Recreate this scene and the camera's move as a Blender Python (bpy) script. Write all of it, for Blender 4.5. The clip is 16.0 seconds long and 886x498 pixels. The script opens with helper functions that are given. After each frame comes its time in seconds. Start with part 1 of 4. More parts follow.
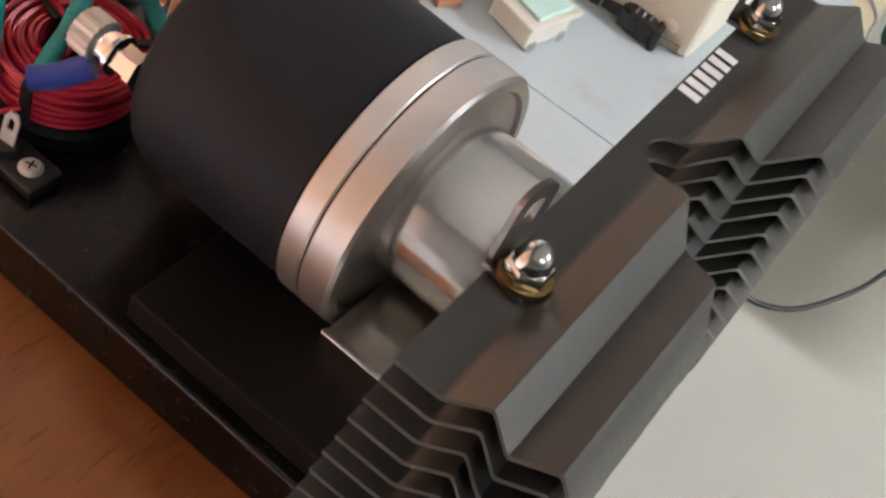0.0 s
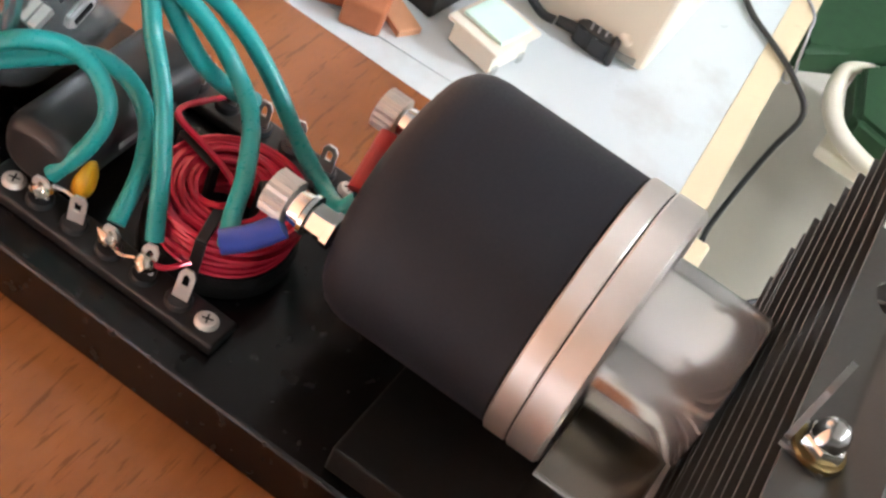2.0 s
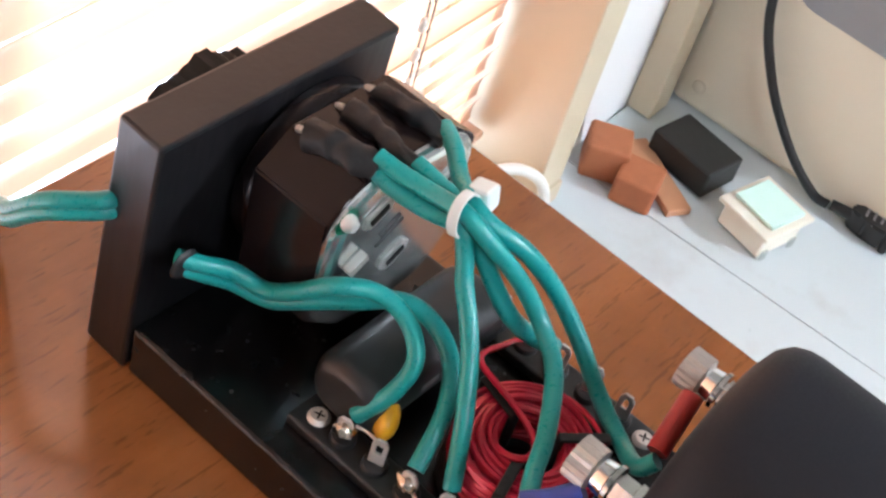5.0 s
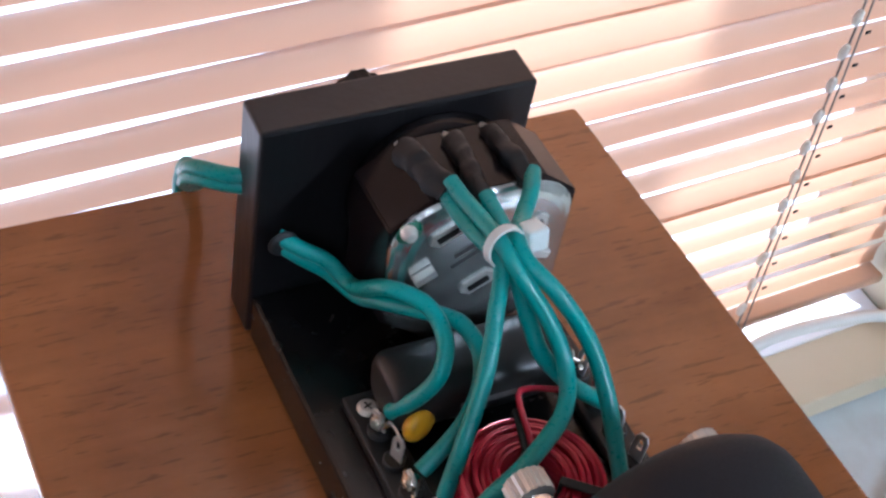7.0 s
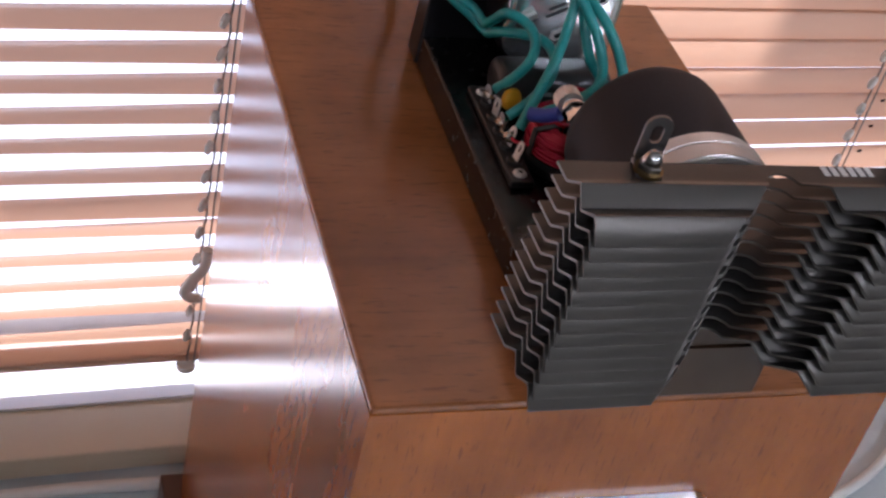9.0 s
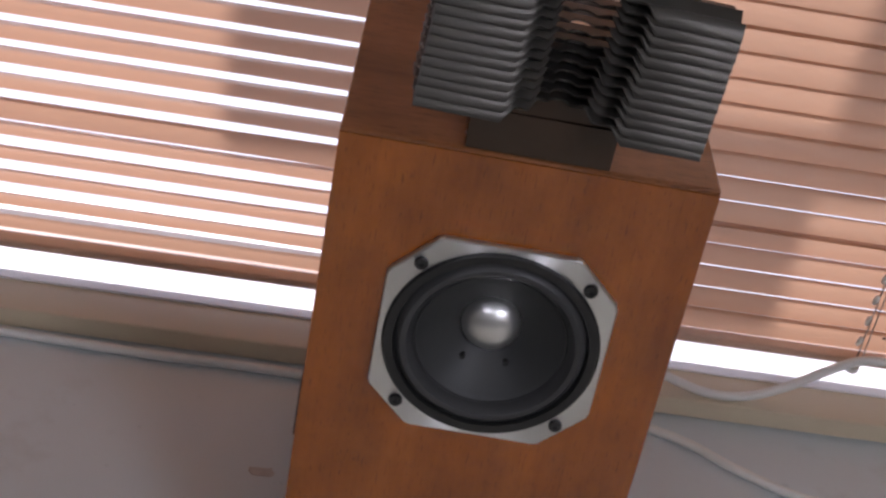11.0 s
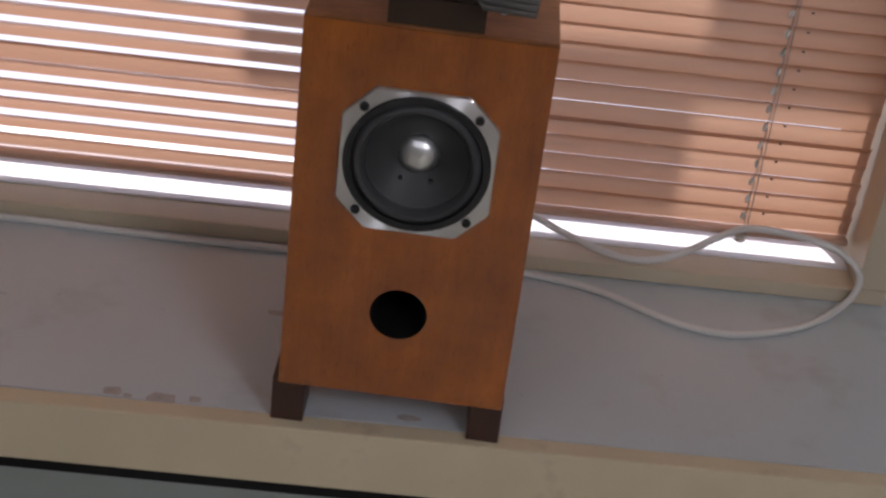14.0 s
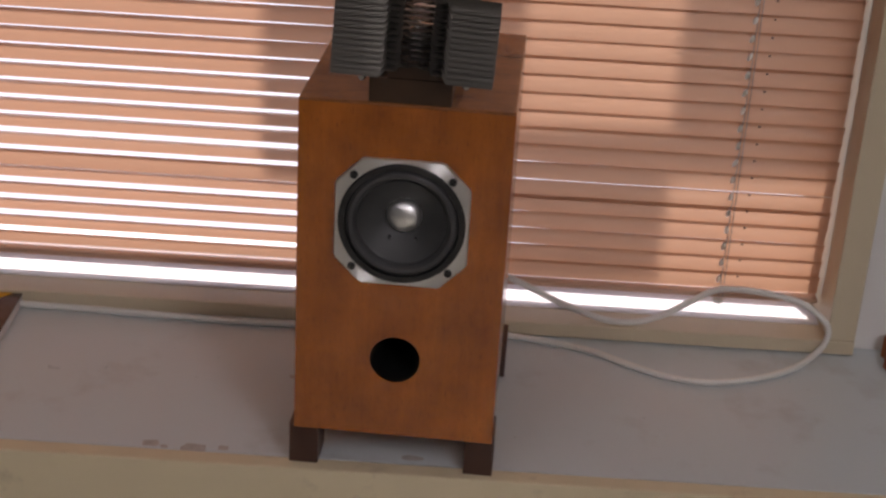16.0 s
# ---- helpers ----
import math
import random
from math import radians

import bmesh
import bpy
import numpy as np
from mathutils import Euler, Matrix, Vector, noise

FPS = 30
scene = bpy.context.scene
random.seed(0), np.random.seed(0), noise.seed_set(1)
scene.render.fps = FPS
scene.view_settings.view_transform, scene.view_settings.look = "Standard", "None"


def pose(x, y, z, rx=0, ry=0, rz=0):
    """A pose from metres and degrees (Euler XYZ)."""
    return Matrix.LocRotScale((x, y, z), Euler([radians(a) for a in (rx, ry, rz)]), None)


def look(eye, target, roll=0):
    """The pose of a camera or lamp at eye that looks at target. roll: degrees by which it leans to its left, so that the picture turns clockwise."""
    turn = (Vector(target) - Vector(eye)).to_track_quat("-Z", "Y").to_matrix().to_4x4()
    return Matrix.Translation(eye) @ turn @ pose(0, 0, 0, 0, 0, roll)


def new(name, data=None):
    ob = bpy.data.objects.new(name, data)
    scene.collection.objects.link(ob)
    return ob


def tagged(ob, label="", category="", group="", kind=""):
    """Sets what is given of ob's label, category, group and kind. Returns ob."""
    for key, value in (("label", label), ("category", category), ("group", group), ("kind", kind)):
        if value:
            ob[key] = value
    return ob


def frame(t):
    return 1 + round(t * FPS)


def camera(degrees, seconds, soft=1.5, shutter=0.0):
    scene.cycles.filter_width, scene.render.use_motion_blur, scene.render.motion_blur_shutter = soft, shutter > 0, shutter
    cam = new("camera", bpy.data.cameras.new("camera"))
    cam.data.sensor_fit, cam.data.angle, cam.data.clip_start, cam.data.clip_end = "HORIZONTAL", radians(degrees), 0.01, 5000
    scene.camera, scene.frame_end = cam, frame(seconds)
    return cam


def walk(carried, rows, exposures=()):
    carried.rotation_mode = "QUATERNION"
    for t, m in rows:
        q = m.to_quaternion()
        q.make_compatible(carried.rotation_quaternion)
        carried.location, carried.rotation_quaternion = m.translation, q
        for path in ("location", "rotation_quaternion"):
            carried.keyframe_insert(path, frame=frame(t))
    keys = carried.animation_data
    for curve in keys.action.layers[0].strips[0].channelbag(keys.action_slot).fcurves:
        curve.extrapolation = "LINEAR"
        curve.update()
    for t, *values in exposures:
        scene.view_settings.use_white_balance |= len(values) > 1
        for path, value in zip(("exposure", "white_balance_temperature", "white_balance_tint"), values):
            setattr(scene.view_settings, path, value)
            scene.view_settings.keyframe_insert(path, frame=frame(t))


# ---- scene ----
cam = camera(33.2, 16.0, soft=2.6)
PATH = [
    (0, (-0.1850, -0.0467, 0.6180), (1.112, 0.394, -0.838), 25.4),
    (0.5, (-0.2016, -0.0182, 0.6160), (1.161, 0.265, -0.822), 29.2),
    (1, (-0.2031, -0.0064, 0.6146), (1.162, 0.264, -0.822), 28.9),
    (1.5, (-0.206, 0.004, 0.615), (1.168, 0.295, -0.809), 27.5),
    (2, (-0.206, 0.019, 0.624), (1.16, 0.329, -0.803), 25.8),
    (2.5, (-0.201, 0.021, 0.624), (1.148, 0.436, -0.792), 22.3),
    (3, (-0.201, 0.026, 0.624), (1.136, 0.509, -0.783), 20.4),
    (3.5, (-0.204, 0.033, 0.627), (1.128, 0.562, -0.769), 19.7),
    (4, (-0.205, 0.04, 0.628), (1.123, 0.615, -0.752), 19.1),
    (4.5, (-0.208, 0.049, 0.631), (1.114, 0.644, -0.747), 19.1),
    (7, (-0.135, -0.048, 0.659), (0.618, 1.16, -0.746), 10.1),
    (7.5, (-0.146, -0.087, 0.662), (0.555, 1.193, -0.705), 10.5),
    (8, (-0.196, -0.164, 0.675), (0.55, 1.157, -0.628), 12.9),
    (8.5, (-0.231, -0.256, 0.686), (0.493, 1.135, -0.556), 14.7),
    (9, (-0.231, -0.32, 0.699), (0.401, 1.112, -0.545), 14.7),
    (9.5, (-0.167, -0.395, 0.681), (0.218, 1.164, -0.51), 11.9),
    (10, (-0.128, -0.5, 0.682), (0.112, 1.14, -0.438), 11.1),
    (12.5, (-0.019, -0.869, 0.744), (0.013, 0.854, -0.272), 11.6),
    (13, (-0.016, -0.933, 0.752), (0.038, 0.793, -0.257), 11.5),
    (13.5, (0.003, -1.015, 0.769), (0.041, 0.715, -0.234), 10.0),
    (14, (0.03, -1.082, 0.771), (0.03, 0.659, -0.214), 7.4),
    (14.5, (0.055, -1.139, 0.768), (0.019, 0.616, -0.19), 4.4),
    (15, (0.087, -1.191, 0.779), (0.009, 0.584, -0.141), 3.3),
    (15.5, (0.104, -1.225, 0.795), (0.008, 0.568, -0.087), 3.6),
    (16, (0.121, -1.283, 0.782), (0.006, 0.541, -0.029), 3.3),
]
walk(cam, [(t, look(eye, target, roll)) for t, eye, target, roll in PATH],
     [(0.0, 2.08, 6000, 10), (1.0, 2.56, 6000, 10), (2.2, 2.78, 5950, 10), (3.2, 2.72, 5900, 10), (4.7, 2.65, 5800, 9), (6.8, 1.8, 5100, 7), (8.0, 1.57, 5450, 16), (9.2, 0.92, 5700, 19), (10.2, 0.40, 5900, 21), (12.3, 0.36, 6100, 18), (14.5, 0.15, 6200, 20), (16.0, 0.26, 6700, 22)])


# ---- light ----
world = bpy.data.worlds.new("sky")
scene.world = world
world.use_nodes = True
wn = world.node_tree
sky = wn.nodes.new("ShaderNodeTexSky")
sky.sky_type, sky.sun_disc, sky.sun_elevation, sky.sun_rotation = "NISHITA", False, radians(48), radians(-20)
bg = wn.nodes["Background"]
bg.inputs["Strength"].default_value = 0.15
wn.links.new(sky.outputs["Color"], bg.inputs["Color"])

sun_data = bpy.data.lights.new("sun", "SUN")
sun_data.energy, sun_data.angle, sun_data.color = 5.0, radians(0.6), (1.0, 0.96, 0.91)
sun_ob = new("sun", sun_data)
sun_ob.matrix_world = look((-0.9, 2.4, 2.9), (0, 0, 0))

TURN = radians(2.9)          # the window wall stands askew to the loudspeaker
ROOM = Matrix.Rotation(TURN, 4, "Z")
SHELF = -0.044
TOP = 0.352                  # top of the cabinet


# ---- materials ----
def mat(name, base, rough=0.5, metal=0.0, vary=0.15, scale=40.0, fine=600.0, bump=0.05, coat=0.0, stretch=(1, 1, 1), spec=0.5, wear=0.1, aniso=0.0):
    """A surface with colour variation and relief at two scales."""
    m = bpy.data.materials.new(name)
    m.use_nodes = True
    n, l = m.node_tree.nodes, m.node_tree.links
    p = n["Principled BSDF"]
    tc = n.new("ShaderNodeTexCoord")
    mp = n.new("ShaderNodeMapping")
    mp.inputs["Scale"].default_value = stretch
    l.new(tc.outputs["Object"], mp.inputs["Vector"])
    big, small = n.new("ShaderNodeTexNoise"), n.new("ShaderNodeTexNoise")
    for t, s, d in ((big, scale, 3.0), (small, fine, 2.0)):
        t.inputs["Scale"].default_value, t.inputs["Detail"].default_value = s, d
        l.new(mp.outputs["Vector"], t.inputs["Vector"])
    mix = n.new("ShaderNodeMix")
    mix.data_type = "RGBA"
    lo = [c * (1 - vary) for c in base] + [1]
    hi = [min(1, c * (1 + vary)) for c in base] + [1]
    mix.inputs["A"].default_value, mix.inputs["B"].default_value = lo, hi
    l.new(big.outputs["Fac"], mix.inputs["Factor"])
    l.new(mix.outputs["Result"], p.inputs["Base Color"])
    rr = n.new("ShaderNodeMapRange")
    rr.inputs["To Min"].default_value, rr.inputs["To Max"].default_value = max(0.02, rough - wear), min(1, rough + wear)
    l.new(small.outputs["Fac"], rr.inputs["Value"])
    l.new(rr.outputs["Result"], p.inputs["Roughness"])
    if bump:
        b = n.new("ShaderNodeBump")
        b.inputs["Strength"].default_value, b.inputs["Distance"].default_value = bump, 0.0006
        l.new(small.outputs["Fac"], b.inputs["Height"])
        l.new(b.outputs["Normal"], p.inputs["Normal"])
    p.inputs["Metallic"].default_value = metal
    p.inputs["Specular IOR Level"].default_value = spec
    p.inputs["Coat Weight"].default_value, p.inputs["Coat Roughness"].default_value = coat, 0.12
    p.inputs["Anisotropic"].default_value = aniso
    return m


def veneer(name, axis, dark=(0.17, 0.037, 0.004, 1), light=(0.52, 0.146, 0.012, 1)):
    """Reddish brown lacquered veneer with dark open pores along the axis given."""
    m = bpy.data.materials.new(name)
    m.use_nodes = True
    n, l = m.node_tree.nodes, m.node_tree.links
    p = n["Principled BSDF"]
    tc = n.new("ShaderNodeTexCoord")

    def noise_at(scale, along, detail):
        mp, t = n.new("ShaderNodeMapping"), n.new("ShaderNodeTexNoise")
        mp.inputs["Scale"].default_value = [along if a == axis else 1.0 for a in "xyz"]
        l.new(tc.outputs["Object"], mp.inputs["Vector"])
        l.new(mp.outputs["Vector"], t.inputs["Vector"])
        t.inputs["Scale"].default_value, t.inputs["Detail"].default_value, t.inputs["Roughness"].default_value = scale, detail, 0.62
        return t

    cloud, grain, pores = noise_at(19, 0.65, 7), noise_at(170, 0.05, 4), noise_at(760, 0.11, 2)
    ramp = n.new("ShaderNodeValToRGB")
    ramp.color_ramp.elements[0].color, ramp.color_ramp.elements[1].color = dark, light
    ramp.color_ramp.elements[0].position, ramp.color_ramp.elements[1].position = 0.24, 0.76
    add = n.new("ShaderNodeMath")
    add.operation = "MULTIPLY_ADD"
    add.inputs[1].default_value, add.inputs[2].default_value = 0.18, 0.0
    l.new(grain.outputs["Fac"], add.inputs[0])
    half = n.new("ShaderNodeMath")
    half.operation = "MULTIPLY_ADD"
    half.inputs[1].default_value = 0.82
    l.new(cloud.outputs["Fac"], half.inputs[0])
    l.new(add.outputs[0], half.inputs[2])
    l.new(half.outputs[0], ramp.inputs["Fac"])
    dots = n.new("ShaderNodeMapRange")
    dots.inputs["From Min"].default_value, dots.inputs["From Max"].default_value = 0.60, 0.67
    l.new(pores.outputs["Fac"], dots.inputs["Value"])
    mix = n.new("ShaderNodeMix")
    mix.data_type = "RGBA"
    mix.inputs["B"].default_value = (0.07, 0.02, 0.007, 1)
    l.new(ramp.outputs["Color"], mix.inputs["A"])
    sc = n.new("ShaderNodeMath")
    sc.operation = "MULTIPLY"
    sc.inputs[1].default_value = 0.42
    l.new(dots.outputs["Result"], sc.inputs[0])
    l.new(sc.outputs[0], mix.inputs["Factor"])
    l.new(mix.outputs["Result"], p.inputs["Base Color"])
    b = n.new("ShaderNodeBump")
    b.inputs["Strength"].default_value, b.inputs["Distance"].default_value, b.invert = 0.004, 0.0004, True
    l.new(dots.outputs["Result"], b.inputs["Height"])
    l.new(b.outputs["Normal"], p.inputs["Normal"])
    p.inputs["Roughness"].default_value = 0.36
    p.inputs["Coat Weight"].default_value, p.inputs["Coat Roughness"].default_value, p.inputs["Coat IOR"].default_value = 1.0, 0.19, 1.65
    p.inputs["Specular IOR Level"].default_value = 0.0
    return m


def translucent(name, base, through_color, amount):
    m = mat(name, base, 0.34, vary=0.06, scale=8, fine=300, bump=0.02, coat=0.9)
    n, l = m.node_tree.nodes, m.node_tree.links
    tr, mx = n.new("ShaderNodeBsdfTranslucent"), n.new("ShaderNodeMixShader")
    tr.inputs["Color"].default_value = (*through_color, 1)
    mx.inputs["Fac"].default_value = amount
    out = n["Material Output"]
    l.new(n["Principled BSDF"].outputs[0], mx.inputs[1])
    l.new(tr.outputs[0], mx.inputs[2])
    l.new(mx.outputs[0], out.inputs["Surface"])
    return m


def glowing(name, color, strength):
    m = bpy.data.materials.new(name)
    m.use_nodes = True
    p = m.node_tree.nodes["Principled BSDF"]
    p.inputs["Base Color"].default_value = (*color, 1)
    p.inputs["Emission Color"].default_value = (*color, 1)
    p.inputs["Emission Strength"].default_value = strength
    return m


WOOD_X, WOOD_Z = veneer("veneer_across", "x", (0.14, 0.041, 0.010, 1), (0.41, 0.148, 0.040, 1)), veneer("veneer_upright", "z")
FOOT = mat("dark_foot_wood", (0.055, 0.022, 0.013), 0.45, vary=0.3, scale=60, stretch=(1, 1, 0.2))
BLACKWOOD = mat("black_stained_wood", (0.010, 0.009, 0.010), 0.33, vary=0.5, scale=60, fine=420, bump=0.15, stretch=(1, 1, 0.2), spec=0.5)
BLACKTOP = mat("black_lacquer", (0.005, 0.0045, 0.0045), 0.24, vary=0.4, scale=40, fine=300, bump=0.06)
RUBBER = mat("soft_black_cover", (0.0100, 0.0115, 0.0165), 0.60, vary=0.12, scale=25, fine=1500, bump=0.04, spec=0.35)
DULLBLACK = mat("dull_black", (0.006, 0.006, 0.006), 0.6, vary=0.3, scale=50, spec=0.3)
LENSBLACK = mat("satin_black_metal", (0.033, 0.031, 0.028), 0.40, metal=0.15, spec=1.0, coat=0.0, vary=0.15, scale=30, fine=900, bump=0.03)
ALU = mat("brushed_aluminium", (0.95, 0.93, 0.92), 0.17, metal=0.85, vary=0.04, scale=35, fine=300, bump=0.0, wear=0.0, aniso=0.3)
SPUN = mat("spun_aluminium", (0.90, 0.90, 0.89), 0.34, metal=1.0, vary=0.05, scale=20, fine=500, bump=0.0, wear=0.05, aniso=1.0)
CAST = mat("cast_aluminium", (0.80, 0.755, 0.71), 0.44, metal=0.85, vary=0.12, scale=60, fine=900, bump=0.05, aniso=0.7)
CHROME = mat("chrome", (0.78, 0.77, 0.75), 0.10, metal=1.0, vary=0.08, scale=200, bump=0.0, wear=0.04)
NUTCHROME = mat("dulled_chrome", (0.50, 0.49, 0.46), 0.16, metal=1.0, vary=0.15, scale=200, bump=0.0, wear=0.05)
PIN = mat("dull_brass_pin", (0.35, 0.32, 0.27), 0.35, metal=1.0, vary=0.2, scale=200)
BRASSY = mat("yellow_passivated_steel", (0.24, 0.17, 0.07), 0.32, metal=1.0, vary=0.25, scale=200)
ZINC = mat("zinc_plated_plate", (0.68, 0.71, 0.70), 0.20, metal=0.88, vary=0.05, scale=60, bump=0.0, wear=0.0)
DARKCHROME = mat("smoked_chrome", (0.48, 0.45, 0.39), 0.20, metal=1.0, vary=0.08, scale=40, bump=0.0, wear=0.04)
POLISHED = mat("dark_brown_lacquer", (0.050, 0.027, 0.015), 0.24, vary=0.25, scale=40, bump=0.03, wear=0.06)
KNURL = mat("dull_nickel", (0.62, 0.60, 0.57), 0.45, metal=0.85, vary=0.15, scale=200)
STEEL = mat("blued_steel", (0.22, 0.21, 0.20), 0.34, metal=0.9, vary=0.15, scale=100)


def turned(m):
    """Fine grooves from a lathe round the y axis: the gloss spreads across them."""
    n, l = m.node_tree.nodes, m.node_tree.links
    t = n.new("ShaderNodeTangent")
    t.direction_type, t.axis = "RADIAL", "Y"
    p = n["Principled BSDF"]
    l.new(t.outputs["Tangent"], p.inputs["Tangent"])
    p.inputs["Anisotropic Rotation"].default_value = 0.25


LENSBLACK.node_tree.nodes["Principled BSDF"].inputs["Specular Tint"].default_value = (1.0, 0.93, 0.82, 1)
for m in (SPUN, ALU, CAST):
    turned(m)
SCREW = mat("zinc_screw", (0.72, 0.71, 0.67), 0.5, metal=0.6, vary=0.1, scale=300)
TIN = mat("tinned_lug", (0.76, 0.75, 0.72), 0.36, metal=0.55, vary=0.2, scale=300)
SOLDER = mat("solder", (0.62, 0.55, 0.46), 0.25, metal=1.0, vary=0.3, scale=500, bump=0.3)
TEAL = mat("teal_insulation", (0.024, 0.300, 0.280), 0.30, vary=0.12, scale=60, fine=900, bump=0.03)
MAGNET = mat("red_enamelled_wire", (0.55, 0.022, 0.052), 0.22, vary=0.10, scale=150, bump=0.0, metal=0.15, wear=0.04)
BROWNPLASTIC = mat("brown_black_bakelite", (0.012, 0.0085, 0.009), 0.20, vary=0.1, scale=40, bump=0.0, wear=0.03, spec=0.25)
CAPBLACK = mat("capacitor_sleeve", (0.018, 0.018, 0.018), 0.36, vary=0.12, scale=80, wear=0.04, bump=0.02)
PRINT = mat("faded_white_print", (0.33, 0.34, 0.33), 0.6, vary=0.3, scale=500)
WHITEPRINT = mat("white_print", (0.80, 0.80, 0.78), 0.5, vary=0.05)
DARKPRINT = mat("dark_print", (0.05, 0.05, 0.05), 0.6, vary=0.1)
YELLOW = mat("yellow_epoxy", (0.72, 0.36, 0.01), 0.35, vary=0.12, scale=200)
BLUE = mat("blue_vinyl", (0.035, 0.06, 0.30), 0.35, vary=0.15, scale=200)
RED = mat("red_vinyl", (0.38, 0.030, 0.025), 0.35, vary=0.15, scale=200)
NYLON = mat("clear_white_nylon", (0.72, 0.78, 0.76), 0.35, vary=0.06, scale=100)
SHRINK = mat("black_heatshrink", (0.010, 0.010, 0.011), 0.5, vary=0.4, scale=120, fine=800, bump=0.25)
CONE = mat("grey_paper_cone", (0.038, 0.039, 0.039), 0.50, vary=0.12, scale=30, fine=900, bump=0.05)
SURROUND = mat("black_rubber_surround", (0.050, 0.050, 0.051), 0.42, vary=0.15, scale=40)
DUSTCAP = mat("silver_dust_cap", (0.86, 0.86, 0.85), 0.36, metal=1.0, vary=0.06, scale=30)
LAMINATE = mat("pale_grey_laminate", (0.565, 0.612, 0.618), 0.30, vary=0.05, scale=7, fine=60, bump=0.0, wear=0.05)


def smudge(m, color, scale, lo, hi, amount):
    """Old irregular stains over a surface's colour."""
    n, l = m.node_tree.nodes, m.node_tree.links
    p = n["Principled BSDF"]
    tc, t, r, k, mx = n.new("ShaderNodeTexCoord"), n.new("ShaderNodeTexNoise"), n.new("ShaderNodeMapRange"), n.new("ShaderNodeMath"), n.new("ShaderNodeMix")
    t.inputs["Scale"].default_value, t.inputs["Detail"].default_value, t.inputs["Roughness"].default_value = scale, 5.0, 0.62
    l.new(tc.outputs["Object"], t.inputs["Vector"])
    r.inputs["From Min"].default_value, r.inputs["From Max"].default_value = lo, hi
    l.new(t.outputs["Fac"], r.inputs["Value"])
    k.operation = "MULTIPLY"
    k.inputs[1].default_value = amount
    l.new(r.outputs["Result"], k.inputs[0])
    mx.data_type = "RGBA"
    was = p.inputs["Base Color"].links[0].from_socket
    l.new(was, mx.inputs["A"])
    mx.inputs["B"].default_value = (*color, 1)
    l.new(k.outputs[0], mx.inputs["Factor"])
    l.new(mx.outputs["Result"], p.inputs["Base Color"])


smudge(WOOD_Z, (0.10, 0.030, 0.008), 11.0, 0.50, 0.78, 0.28)
smudge(WOOD_Z, (0.09, 0.026, 0.008), 95.0, 0.60, 0.80, 0.22)
smudge(LAMINATE, (0.33, 0.29, 0.26), 9.0, 0.57, 0.74, 0.38)
smudge(LAMINATE, (0.22, 0.19, 0.17), 70.0, 0.72, 0.78, 0.4)
CREAMPAINT = mat("cream_painted_wood", (0.60, 0.51, 0.36), 0.45, vary=0.08, scale=12, fine=200, bump=0.05)
LIPWOOD = mat("cream_edge_band", (0.67, 0.565, 0.375), 0.4, vary=0.08, scale=12, fine=200, bump=0.05)
smudge(LIPWOOD, (0.33, 0.25, 0.17), 22.0, 0.60, 0.76, 0.45)
STAIN = mat("brown_tape_mark", (0.44, 0.405, 0.375), 0.5, vary=0.4, scale=130)
SUNLITWHITE = mat("sunlit_white", (0.80, 0.80, 0.81), 0.4, vary=0.04, scale=12)
# wall colour kept dark to hold down the light bounced in the room
WALLPAINT = mat("darkened_wall_paint", (0.26, 0.25, 0.235), 0.7, vary=0.05, scale=5, fine=150, bump=0.06)
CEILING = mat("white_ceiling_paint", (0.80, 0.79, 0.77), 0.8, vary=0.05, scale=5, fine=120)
FLOOR = mat("greenish_beige_vinyl", (0.60, 0.57, 0.48), 0.5, vary=0.06, scale=6, fine=150, bump=0.03)
SLAT = translucent("peach_slat", (0.43, 0.204, 0.106), (0.88, 0.52, 0.325), 0.22)
RAIL = translucent("peach_rail", (0.60, 0.40, 0.28), (0.6, 0.35, 0.2), 0.15)
CORDMAT = mat("grey_cord", (0.24, 0.21, 0.19), 0.6, vary=0.2, scale=200)
CLEARPLASTIC = mat("milky_plastic", (0.72, 0.70, 0.64), 0.3, vary=0.05)
WHITECABLE = mat("white_pvc_cable", (0.72, 0.71, 0.66), 0.4, vary=0.06, scale=40)
BLACKCABLE = mat("black_pvc_cable", (0.018, 0.018, 0.018), 0.4, vary=0.2, scale=60)
CREAMPLASTIC = mat("cream_plastic", (0.80, 0.72, 0.57), 0.45, vary=0.05, scale=10, fine=300, bump=0.04)
GREYPLASTIC = mat("grey_plastic", (0.30, 0.30, 0.31), 0.5, vary=0.1)
TERRACOTTA = mat("terracotta_block", (0.40, 0.135, 0.055), 0.7, vary=0.15, scale=90, fine=700, bump=0.15)
KRAFT = mat("light_brown_wood_block", (0.50, 0.25, 0.13), 0.6, vary=0.12, scale=60)
BLACKBLOCK = mat("matt_black_block", (0.020, 0.020, 0.018), 0.5, vary=0.2, scale=50)
MINT = mat("mint_paper", (0.62, 0.83, 0.74), 0.7, vary=0.04)
CREAMCARD = mat("cream_card", (0.74, 0.69, 0.58), 0.6, vary=0.06)
WHITEALU = mat("window_frame_aluminium", (0.66, 0.66, 0.66), 0.4, metal=0.3, vary=0.05)
GREENLEAF = mat("green_cloth", (0.012, 0.05, 0.014), 0.7, vary=0.3, scale=60)
GREYCLOTH = mat("grey_vinyl", (0.33, 0.33, 0.35), 0.5, vary=0.06, scale=20, fine=300, bump=0.05)
GREYMETAL = mat("grey_green_enamel", (0.30, 0.33, 0.30), 0.4, vary=0.08, scale=10)


